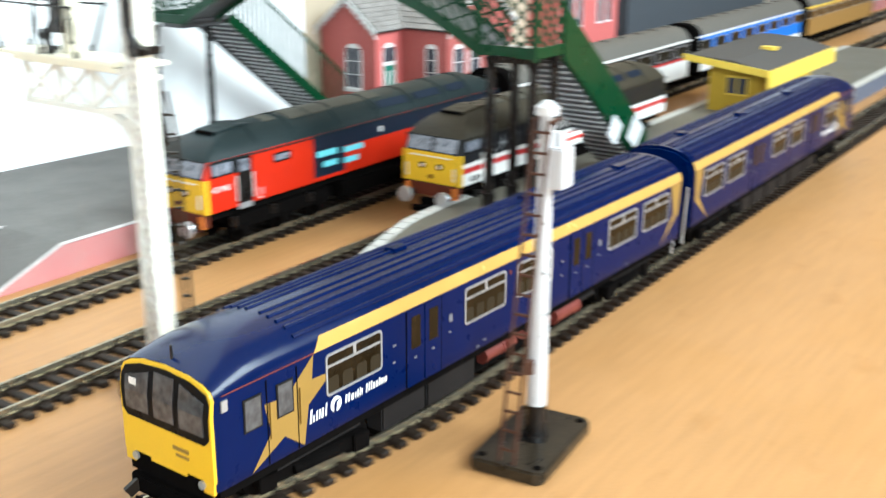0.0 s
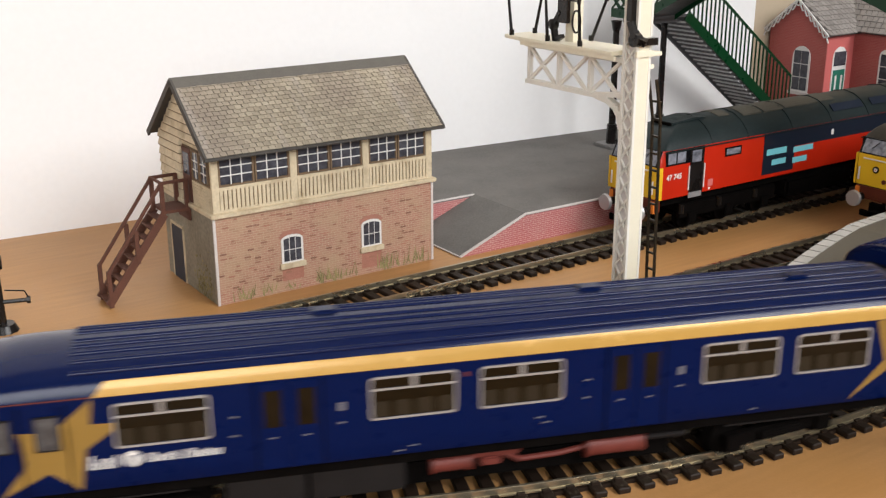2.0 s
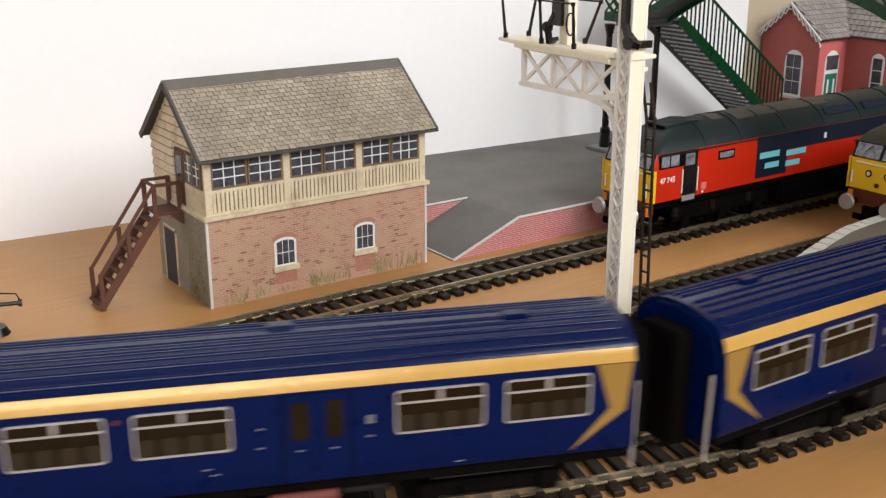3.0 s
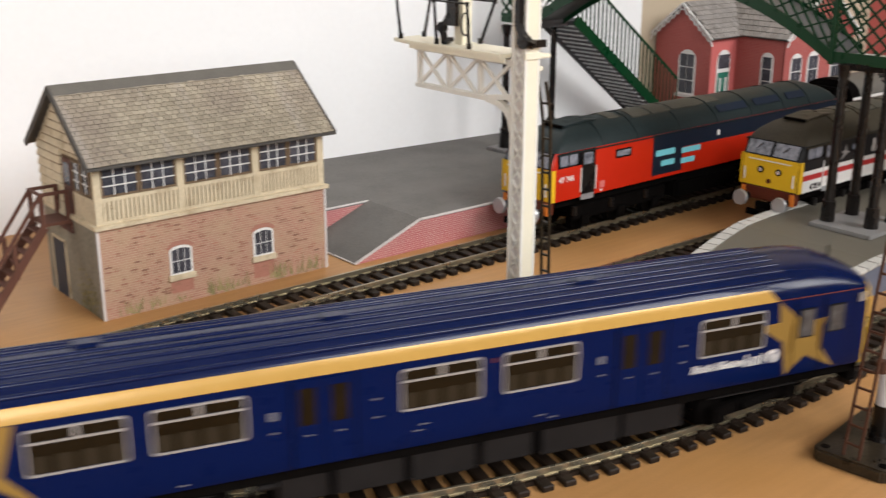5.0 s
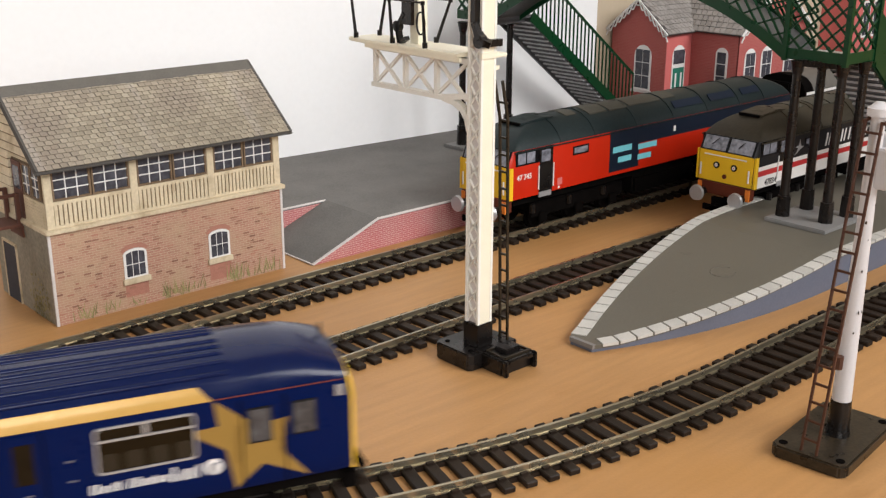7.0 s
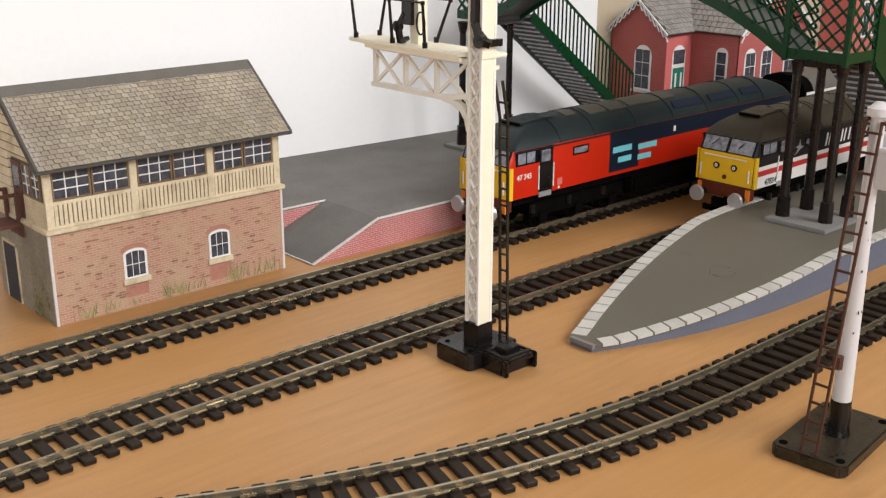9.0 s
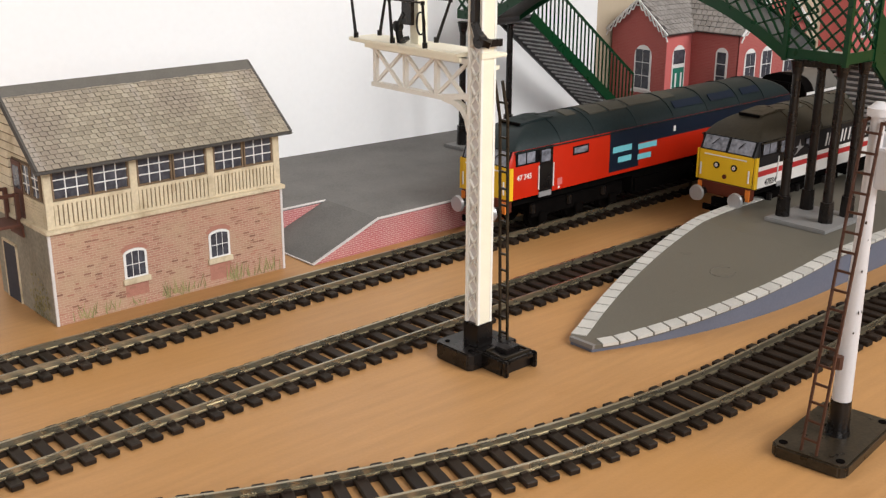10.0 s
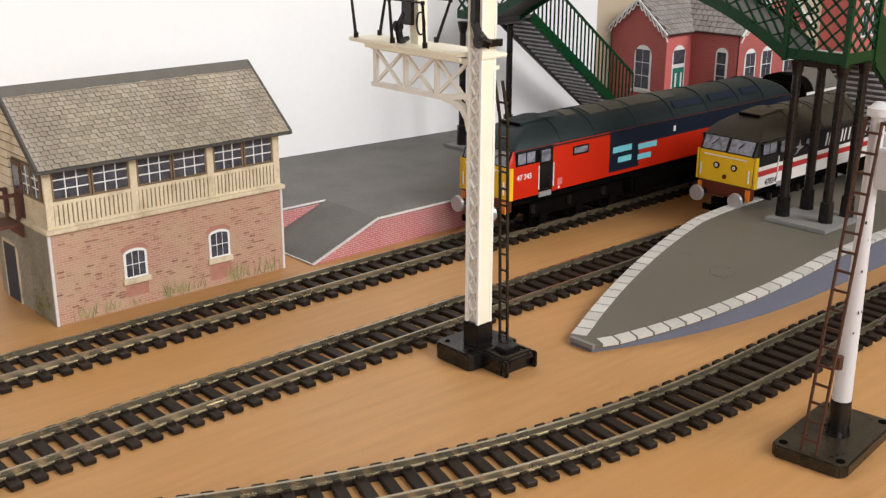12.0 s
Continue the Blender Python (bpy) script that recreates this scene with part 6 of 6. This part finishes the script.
# ---- the running two-car diesel unit ----
CAR_HALF, PIVOT, CAR_W = 134.0, 94.0, 17.9
axles = []


def unit_window(ob, x0, x1, sgn):
    """A coach window: silver rounded frame, fixed main light and two hopper lights."""
    y = sgn * CAR_W
    z0, z1, zt = 30.4, 43.0, 39.3
    bm = B()
    r = 1.3
    def rounded(a0, a1, b0, b1, rr):
        pts = []
        for cx, cz, s in ((a1 - rr, b0 + rr, -90), (a1 - rr, b1 - rr, 0), (a0 + rr, b1 - rr, 90), (a0 + rr, b0 + rr, 180)):
            for k in range(4):
                a = radians(s + 30 * k)
                pts.append((cx + rr * math.cos(a), cz + rr * math.sin(a)))
        return pts
    o, i = rounded(x0, x1, z0, z1, r), rounded(x0 + 0.6, x1 - 0.6, z0 + 0.6, z1 - 0.6, r * 0.7)
    n = len(o)
    rings = []
    for pts, yy in ((o, y - sgn * 0.2), (o, y + sgn * 0.3), (i, y + sgn * 0.3), (i, y - sgn * 0.2)):
        rings.append([bm.verts.new((p[0], yy, p[1])) for p in pts])
    for a, b in zip(rings, rings[1:]):
        for k in range(n):
            bm.faces.new((a[k], a[(k + 1) % n], b[(k + 1) % n], b[k]))
    w_ = part("window", bm, "silver", ob, "silver-framed coach window")
    bm = B(); box(bm, x0 + 0.7, x1 - 0.7, min(y, y + sgn * 0.28), max(y, y + sgn * 0.28), zt - 0.3, zt + 0.3)
    part("transom", bm, "silver", w_)
    xm = (x0 + x1) / 2
    bm = B(); box(bm, xm - 0.6, xm + 0.6, min(y, y + sgn * 0.26), max(y, y + sgn * 0.26), zt + 0.4, z1 - 0.7)
    part("mullion", bm, "silver", w_)
    for a0, a1, b0, b1 in ((x0 + 0.7, x1 - 0.7, z0 + 0.7, zt - 0.4), (x0 + 0.7, xm - 0.6, zt + 0.4, z1 - 0.7), (xm + 0.6, x1 - 0.7, zt + 0.4, z1 - 0.7)):
        bm = B(); box(bm, a0, a1, min(y, y + sgn * 0.1), max(y, y + sgn * 0.1), b0, b1)
        part("pane", bm, "smoked", w_, "brown smoked glazing")
    for k in range(4):
        c = x0 + (x1 - x0) * (k + 0.5) / 4
        bm = B(); prism(bm, [(c - 2.2, z0 + 0.9), (c + 2.2, z0 + 0.9), (c + 2.2, z0 + 4.6), (c + 1.6, z0 + 5.4), (c - 1.6, z0 + 5.4), (c - 2.2, z0 + 4.6)], "Y", min(y + sgn * 0.08, y + sgn * 0.12), max(y + sgn * 0.08, y + sgn * 0.12))
        part("seat_back", bm, "seat", w_, "seat backs seen through the glass")


def railcar(label, oxide):
    """One car of the unit, cab at x=-131, gangway at x=+131."""
    ob = thing("railcar", Matrix(), label, "railcar", "cars of the diesel unit")
    H = CAR_HALF
    HF = H + 1.5

    def nose(z):
        return max(0.0, z - 40) * 0.16

    def st(k):
        return lambda z: -HF + nose(z) + k

    low = mirrored([(-CAR_W + 0.6, 18.9), (-CAR_W + 0.1, 20.2), (-CAR_W, 24), (-CAR_W, 38), (-CAR_W + 0.2, 45.2)])
    bm = B(); shell(bm, low, [(st(0), 0.98), (st(1.2), 0.993), (st(3.5), 1.0), (lambda z: H, 1.0)])
    part("body", bm, "navy", ob, "navy blue body side", smooth=True)
    top = mirrored([(-17.7, 45.25), (-17.35, 46.9), (-16.75, 48.4), (-15.8, 49.75), (-14.5, 50.95), (-12.8, 52.05), (-10.9, 52.95), (-8.5, 53.75), (-5.9, 54.35), (-3.0, 54.75), (0, 54.9)])
    # the roof dips towards the cab end
    bm = B()
    rings = []
    for x, k, drop in ((0.0, 0.98, 0.47), (1.2, 0.993, 0.54), (3.5, 1.0, 0.64), (7.5, 1.0, 0.79), (12.0, 1.0, 0.90), (17.0, 1.0, 0.965), (22.0, 1.0, 0.993), (28.0, 1.0, 1.0), (H + HF, 1.0, 1.0)):
        rings.append([(-HF + x + (nose(46) if x < 10 else 0.0), yy * k, 45.25 + (z - 45.25) * drop) for yy, z in top])
    vs = loft(bm, rings, False)
    bm.faces.new(vs[0]); bm.faces.new(vs[-1][::-1])
    rf = part("roof", bm, "navy_roof", ob, "ribbed navy roof", smooth=True)
    for y in (-14.6, -11.6, -8.6, -5.6, -2.6, 2.6, 5.6, 8.6, 11.6, 14.6):
        side = [(q[0], q[1]) for q in top if q[0] <= 0]
        z = next(za + (zb - za) * (-abs(y) - ya) / (yb - ya) for (ya, za), (yb, zb) in zip(side, side[1:]) if ya <= -abs(y) <= yb)
        bm = B(); cyl(bm, (-H + 30, y, z - 0.15), (H - 3, y, z - 0.15), 0.75, 10)
        part("roof_rib", bm, "navy_roof", rf, smooth=True)
    for x, y in ((-38, 3), (40, 3), (104, -2)):
        bm = B(); box(bm, x - 3.5, x + 3.5, y - 2.2, y + 2.2, 54.3, 55.9)
        part("roof_vent", bm, "navy_roof", rf, bevel=0.4)
    # cab front
    bm = B(); shell(bm, mirrored([(-CAR_W + 0.1, 21.9), (-CAR_W + 0.1, 30), (-CAR_W + 0.1, 40), (-CAR_W + 0.3, 44.8), (-CAR_W + 1.4, 46.5), (-CAR_W + 4, 47.9), (-CAR_W + 9, 49.1), (0, 49.7)]), [(st(-0.7), 0.98), (st(0.15), 0.99)])
    cf = part("cab_front", bm, "yellow", ob, "yellow cab front", smooth=True)
    bm = B()
    for ya, yb, za in ((-17.2, -13.4, 18.6), (-7.0, 7.0, 20.8), (13.4, 17.2, 18.6)):
        box(bm, -HF - 0.7, -HF + 0.15, ya, yb, za, 21.95)
    part("apron", bm, "yellow", cf, "yellow lower edge with notches")
    bm = B(); box(bm, -HF - 0.35, -HF - 0.02, -15.9, 15.9, 15.9, 21.9)
    part("notch_backing", bm, "black_matt", cf)
    bm = B(); cyl(bm, (-HF + 3, 0, 50.2), (-HF + 3, 0, 54.4), 0.4, 8)
    part("aerial", bm, "black", cf)
    glz = mirrored([(-14.6, 32.2), (-16.3, 34.0), (-16.5, 40), (-16.5, 43.6), (-15.2, 45.9), (-9.6, 47.7), (0, 48.5)])
    bm = B(); shell(bm, glz, [(st(-1.0), 1.02), (st(-0.4), 1.02)])
    gl = part("window_surround", bm, "black_glaze", cf, "black gangway window surround", smooth=True)
    for y0, y1, za, zb in ((-15.0, -6.0, 43.6, 46.4), (-3.8, 3.8, 47.0, 47.0), (6.0, 15.0, 46.4, 43.6)):
        bm = B(); shell(bm, [(y0, 34.6), (y0, 40), (y0, za), (y1, zb), (y1, 40), (y1, 34.6)], [(st(-1.2), 1.0), (st(-0.9), 1.0)])
        part("cab_pane", bm, "cab_dark", gl, "cab window with grey reflections in its colour")
    for y in (-13, 13):
        bm = B(); cyl(bm, (-HF - 0.6, y, 20.5), (-HF - 1.2, y, 20.5), 1.2, 12)
        part("headlamp", bm, "silver", cf)
    bm = B(); box(bm, -HF - 0.9, -HF - 0.6, -8.5, -2.5, 27.5, 28.6); box(bm, -HF - 0.9, -HF - 0.6, -8.5, -3.5, 25.8, 26.6)
    part("number_bar", bm, "star", cf)
    bm = B(); box(bm, -HF - 1.0, -HF - 0.6, 10.5, 13.2, 41.6, 43.4)
    part("destination_light", bm, "coach_white", gl)
    bm = B(); box(bm, -HF - 2.5, -HF + 2, -14, 14, 10.5, 16); box(bm, -HF - 6.5, -HF - 2, -1.6, 1.6, 10.5, 13.5); box(bm, -HF - 7.5, -HF - 6, -6.5, 6.5, 10.0, 13.5)
    part("coupler", bm, "black_matt", ob, bevel=0.5)
    for y in (-11, 11):
        bm = B(); beam(bm, (-HF - 1, y, 14), (-HF - 5, y * 1.15, 11), 1.6, 3.0)
        part("lifeguard", bm, "black", ob)
    # gangway end
    bm = B(); shell(bm, mirrored([(-14.5, 16), (-16, 19), (-16, 44), (-14, 49.5), (-8, 52.8), (0, 53.6)]), [(lambda z: H, 1.0), (lambda z: H + 1.2, 1.0)])
    part("end_panel", bm, "navy", ob, "navy blue end panel")
    bm = B(); box(bm, H + 1, H + 8.2, -7.4, 7.4, 14, 49)
    part("gangway", bm, "black_matt", ob, "black corridor gangway", bevel=0.8)
    for sgn in (-1, 1):
        bm = B(); cyl(bm, (H + 1.5, sgn * 14.5, 11), (H + 1.5, sgn * 15.5, 38), 0.6, 8)
        part("jumper_cable", bm, "silver", ob, "silver jumper pipe", smooth=True)
    # sides
    for sgn in (-1, 1):
        y = sgn * CAR_W
        yb = y - sgn * 0.1
        bm = B()
        pa = [(sgn * p, z) for p, z in ((17.75, 45.0), (17.95, 45.2), (17.62, 46.9), (17.1, 48.3), (16.7, 49.0), (16.3, 48.7), (16.6, 48.1), (17.1, 46.8))]
        loft(bm, [[(-99.5 + (z - 44.9) * 0.9, yy, z) for yy, z in pa], [(H - 0.3, yy, z) for yy, z in pa]])
        part("gold_band", bm, "gold", ob, "gold cantrail band", smooth=True)
        bm = B(); beam(bm, (-HF + 3, y + sgn * 0.02, 45.3), (-99.5, y + sgn * 0.02, 45.3), 0.22, 0.3)
        part("red_line", bm, "tank_red", ob, "thin red cantrail line")
        for x0, x1 in ((-94.9, -70.7), (-28.9, -4.9), (1.5, 25.7), (67.7, 91.9), (97.3, 121.5)):
            unit_window(ob, x0, x1, sgn)
        for d0 in (-59.2, 38.4):
            for k in (0, 1):
                a = d0 + k * 8.9
                dl = plate("door_leaf", ob, a + 0.3, a + 8.5, 19.6, 44.4, yb, sgn, "navy", t=0.35)
                plate("door_pane", dl, a + 2.2, a + 6.8, 31.6, 42.2, y + sgn * 0.12, sgn, "smoked", t=0.2)
                plate("door_mark", dl, a + 3.6, a + 5.0, 28.3, 28.8, y + sgn * 0.22, sgn, "frame_light", t=0.1)
            bm = B(); box(bm, d0 - 0.2, d0 + 0.25, min(y, y + sgn * 0.1), max(y, y + sgn * 0.1), 19.6, 44.5); box(bm, d0 + 17.5, d0 + 17.95, min(y, y + sgn * 0.1), max(y, y + sgn * 0.1), 19.6, 44.5)
            part("door_seam", bm, "black_matt", ob)
            plate("door_button_panel", ob, d0 + 21.8, d0 + 23.6, 34.4, 36.8, y, sgn, "frame_light", t=0.15)
            for dx, dz in ((22.5, 30.5), (-5.8, 30.0), (-5.6, 35.4)):
                plate("small_label", ob, d0 + dx - 0.7, d0 + dx + 0.7, dz, dz + 0.55, y, sgn, "frame_light", t=0.1)
        for xa, xb, za, zb in ((-125.8, -119.4, 32.0, 41.4), (-114.0, -107.8, 31.6, 41.4)):
            cw_ = plate("cab_side_window", ob, xa, xb, za, zb, y - sgn * 0.05, sgn, "frame_grey", t=0.35)
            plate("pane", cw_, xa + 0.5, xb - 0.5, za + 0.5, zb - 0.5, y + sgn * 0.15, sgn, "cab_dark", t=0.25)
        star = [(-90.6, 45.0), (-91.4, 38.0), (-83.0, 37.6), (-93.0, 31.0), (-95.0, 19.6), (-102.4, 25.4), (-114.6, 19.6), (-107.2, 28.6), (-109.4, 37.4), (-101.0, 36.6)]
        star = [(a - 9.0, b) for a, b in star]
        decal("star", ob, star, y, sgn, "star", "dull gold star device", t=0.08)
        for x in (-117.4, -106.2):
            plate("cab_door_seam", ob, x - 0.2, x + 0.2, 19.6, 44, y + sgn * 0.02, sgn, "black_matt", t=0.1)
            bm = B(); beam(bm, (x + 0.8, y + sgn * 0.5, 27), (x + 0.8, y + sgn * 0.5, 37.5), 0.4, 0.4, up=(1, 0, 0))
            part("handrail", bm, "star", ob)
        chev = [(123.2, 44.9), (133.2, 44.9), (131.6, 31.0), (116.0, 20.0), (127.0, 32.0)]
        decal("chevron", ob, chev, y, sgn, "star", "dull gold chevron", t=0.08)
        # brand lettering as plain white bars: offset, width, height
        large = ((0, 0.75, 4.0), (1.3, 0.5, 2.0), (2.4, 0.6, 2.9), (3.6, 0.5, 2.9), (4.6, 0.8, 2.9), (6.2, 0.55, 3.7))
        fine_bars = ((0, 0.7, 2.6), (1.3, 0.6, 2.6), (2.6, 1.0, 1.8), (4.2, 0.5, 1.8), (5.2, 0.5, 2.3), (6.2, 0.5, 2.5), (7.1, 0.4, 1.8), (9.0, 0.6, 2.6), (10.2, 0.5, 2.6), (11.2, 0.5, 2.6), (12.2, 0.8, 1.8), (13.5, 0.8, 1.8), (14.8, 0.5, 2.3), (15.7, 0.8, 1.8), (17.0, 0.4, 1.8), (17.8, 0.7, 1.8))
        start_l, start_f, disc = (-101.8, -87.2, -91.0) if sgn < 0 else (-88.0, -68.7, -98.6)
        for start, bars, za in ((start_l, large, 25.0), (start_f, fine_bars, 25.6)):
            for off, wd, hg in bars:
                xa = start - sgn * off
                lean = -sgn * 0.12 * hg
                xb = xa - sgn * wd
                decal("lettering_bar", ob, [(xa, za), (xb, za), (xb + lean, za + hg), (xa + lean, za + hg)], y, sgn, "white", "white lettering bar", t=0.1)
        bm = B(); cyl(bm, (disc, y, 27.0), (disc, y + sgn * 0.12, 27.0), 2.3, 18)
        dsc = part("roundel", bm, "white", ob, "white roundel emblem")
        swirl = [(-1.0, -2.1), (-0.1, -2.2), (0.2, 0.4), (1.6, 1.3), (-0.4, 1.0), (-0.8, 0.1)]
        decal("roundel_swirl", dsc, [(disc - sgn * a, 27.0 + b) for a, b in swirl], y + sgn * 0.12, sgn, "navy")
        for xa, za in ((-22, 20.2), (-18, 21.4), (18, 25.5), (20, 23.8), (84, 20.4)):
            plate("small_label", ob, xa, xa + 1.9, za, za + 0.45, y, sgn, "frame_light", t=0.1)
        plate("red_lamp", ob, -2.8, -1.7, 40.7, 42.0, y, sgn, "tank_red", t=0.3)
        bm = B(); box(bm, -HF + 2.4, -HF + 4.4, min(y, y + sgn * 0.5), max(y, y + sgn * 0.5), 41.0, 44.0)
        part("cab_lamp", bm, "silver", ob)
        # underframe equipment along this side
        s0, s1 = (sgn * 9.0, sgn * 15.6)
        ya, yb_ = min(s0, s1), max(s0, s1)
        for xa, xb, za in ((-68, -46.6, 7.2), (-45.6, -19, 6.8)):
            bm = B(); box(bm, xa, xb, ya, yb_, za, 18.0)
            part("equipment_box", bm, "frame_grey", ob, "dark grey equipment box", bevel=0.5)
        if oxide:
            for xa, xb, r in ((-11, 0, 2.6), (35, 52, 3.1)):
                bm = B(); cyl(bm, (xa, sgn * 12.6, 12.0), (xb, sgn * 12.6, 12.0), r, 14); cyl(bm, (xa - 0.4, sgn * 12.6, 12.0), (xa + 0.8, sgn * 12.6, 12.0), r + 0.3, 14); cyl(bm, (xb - 0.8, sgn * 12.6, 12.0), (xb + 0.4, sgn * 12.6, 12.0), r + 0.3, 14)
                part("exhaust_silencer", bm, "tank_red", ob, "red oxide silencer", smooth=True)
            bm = B()
            for a, b in (((0, 13), (9, 13.6)), ((9, 13.6), (15, 10.4)), ((15, 10.4), (27, 10.8)), ((27, 10.8), (35, 12))):
                cyl(bm, (a[0], sgn * 12.6, a[1]), (b[0], sgn * 12.6, b[1]), 0.9, 8)
            part("exhaust_pipe", bm, "tank_red", ob, "red oxide exhaust pipe", smooth=True)
            bm = B(); box(bm, 0, 15, ya + 2, yb_, 12.5, 17.8); box(bm, 3, 9, ya + 1, yb_, 10.4, 13)
            part("engine_block", bm, "tank_red", ob, "red oxide engine", bevel=0.5)
        else:
            for xa, xb, za in ((-16, 0, 7.6), (2, 22, 6.9), (24, 44, 7.4), (46, 60, 7.8)):
                bm = B(); box(bm, xa, xb, ya, yb_, za, 18.0)
                part("equipment_box", bm, "frame_grey", ob, bevel=0.5)
        bm = B(); cyl(bm, (54, sgn * 13, 13), (66, sgn * 13, 13), 1.2, 8)
        part("air_pipe", bm, "frame_grey", ob, smooth=True)
    bm = B(); box(bm, -H + 8, H - 4, -8.5, 8.5, 12, 15.5); box(bm, -62, 62, -11.0, 11.0, 5.6, 12.2); box(bm, -H + 1, H - 1, -15.8, 15.8, 15.4, 19.2)
    part("underframe", bm, "black_matt", ob)
    for sgn in (-1, 1):
        for xa, xb in ((-112, -78), (78, 112)):
            bm = B(); beam(bm, (xa, sgn * 15.2, 14.6), (xb, sgn * 15.2, 14.6), 0.5, 0.5)
            for k in range(4):
                xk = xa + (xb - xa) * (k + 0.5) / 4
                beam(bm, (xk, sgn * 15.2, 14.6), (xk, sgn * 15.2, 18.4), 0.5, 0.6, up=(1, 0, 0))
            part("step_bar", bm, "frame_grey", ob, "dark grey step bar")
    bogies = []
    for c in (-PIVOT, PIVOT):
        bm = B()
        for sgn in (-1, 1):
            box(bm, -20, 20, sgn * 14.0 if sgn < 0 else 11.6, -11.6 if sgn < 0 else 14.0, 8.2, 12.2)
        box(bm, -8, 8, -12, 12, 9, 12)
        for sgn in (-1, 1):
            for k in (-17, 17):
                box(bm, k - 3, k + 3, sgn * 15.0 if sgn < 0 else 13.6, -13.6 if sgn < 0 else 15.0, 7.0, 12.6)
            cyl(bm, (-8, sgn * 14.4, 10.2), (8, sgn * 14.4, 10.2), 1.5, 8)
        bg = part("bogie", bm, "black_matt", ob, "black bogie", bevel=0.3)
        bg.matrix_local = mmpose(c, 0, 0)
        for k in (-17, 17):
            axles.append((wheelset(bg, k), k))
        bogies.append(bg)
    return ob, bogies


car_one, bogies_one = railcar("navy blue two-car unit's leading railcar with gold star and yellow cab", True)
car_two, bogies_two = railcar("navy blue two-car unit's trailing railcar with gold star and yellow cab", False)

# seconds and the place of the trailing car's middle along the running line
RUN = [(0.0, 622.0), (0.5, 580.0), (1.0, 531.5), (1.5, 484.0), (2.5, 390.5), (2.7, 372.0), (4.3, 242.2), (4.5, 226.0), (4.9, 194.3), (5.5, 142.5), (6.0, 100.5), (6.5, 60.5), (7.0, 19.5), (7.2, 3.0), (12.0, -388.0)]
CAR_PITCH = 286.0


def run_at(t):
    for (ta, sa), (tb, sb_) in zip(RUN, RUN[1:]):
        if t <= tb:
            return sa + (sb_ - sa) * (t - ta) / (tb - ta)
    return RUN[-1][1]


def smooth_run(t):
    """The run, eased over half a second so that the train never jerks."""
    ks = [-0.3, -0.2, -0.1, 0, 0.1, 0.2, 0.3]
    return sum(run_at(min(12.0, max(0.0, t + k))) if 0.3 <= t <= 11.7 else run_at(t) for k in ks) / len(ks)


def car_pose(s, turned):
    ax, ay, _ = line_at(s - PIVOT)
    bx, by, _ = line_at(s + PIVOT)
    h = math.degrees(math.atan2(by - ay, bx - ax))
    return mmpose((ax + bx) / 2, (ay + by) / 2, 0, 0, 0, h + (180 if turned else 0)), h


def motions():
    times = [0.2 * i for i in range(61)]
    for ob, bogies, off, turned in ((car_one, bogies_one, -CAR_PITCH, False), (car_two, bogies_two, 0.0, True)):
        rows, turns = [], ([], [])
        for t in times:
            s = smooth_run(t) + off
            m, h = car_pose(s, turned)
            rows.append((t, m))
            for k, d in enumerate((-PIVOT, PIVOT)):
                _, _, hb = line_at(s + (-d if turned else d))
                turns[k].append((t, mmpose(d, 0, 0, 0, 0, math.degrees(hb) - h)))
        walk(ob, rows)
        for bg, tr in zip(bogies, turns):
            walk(bg, tr)
    steps = [2 * i / 30 for i in range(181)]
    for i, (wheel, k) in enumerate(axles):
        sense = 1 if i < 4 else -1
        walk(wheel, [(t, mmpose(k, 0, 10.4) @ Matrix.Rotation(sense * (smooth_run(t) - 622) / 5.8, 4, "Y")) for t in steps])


motions()
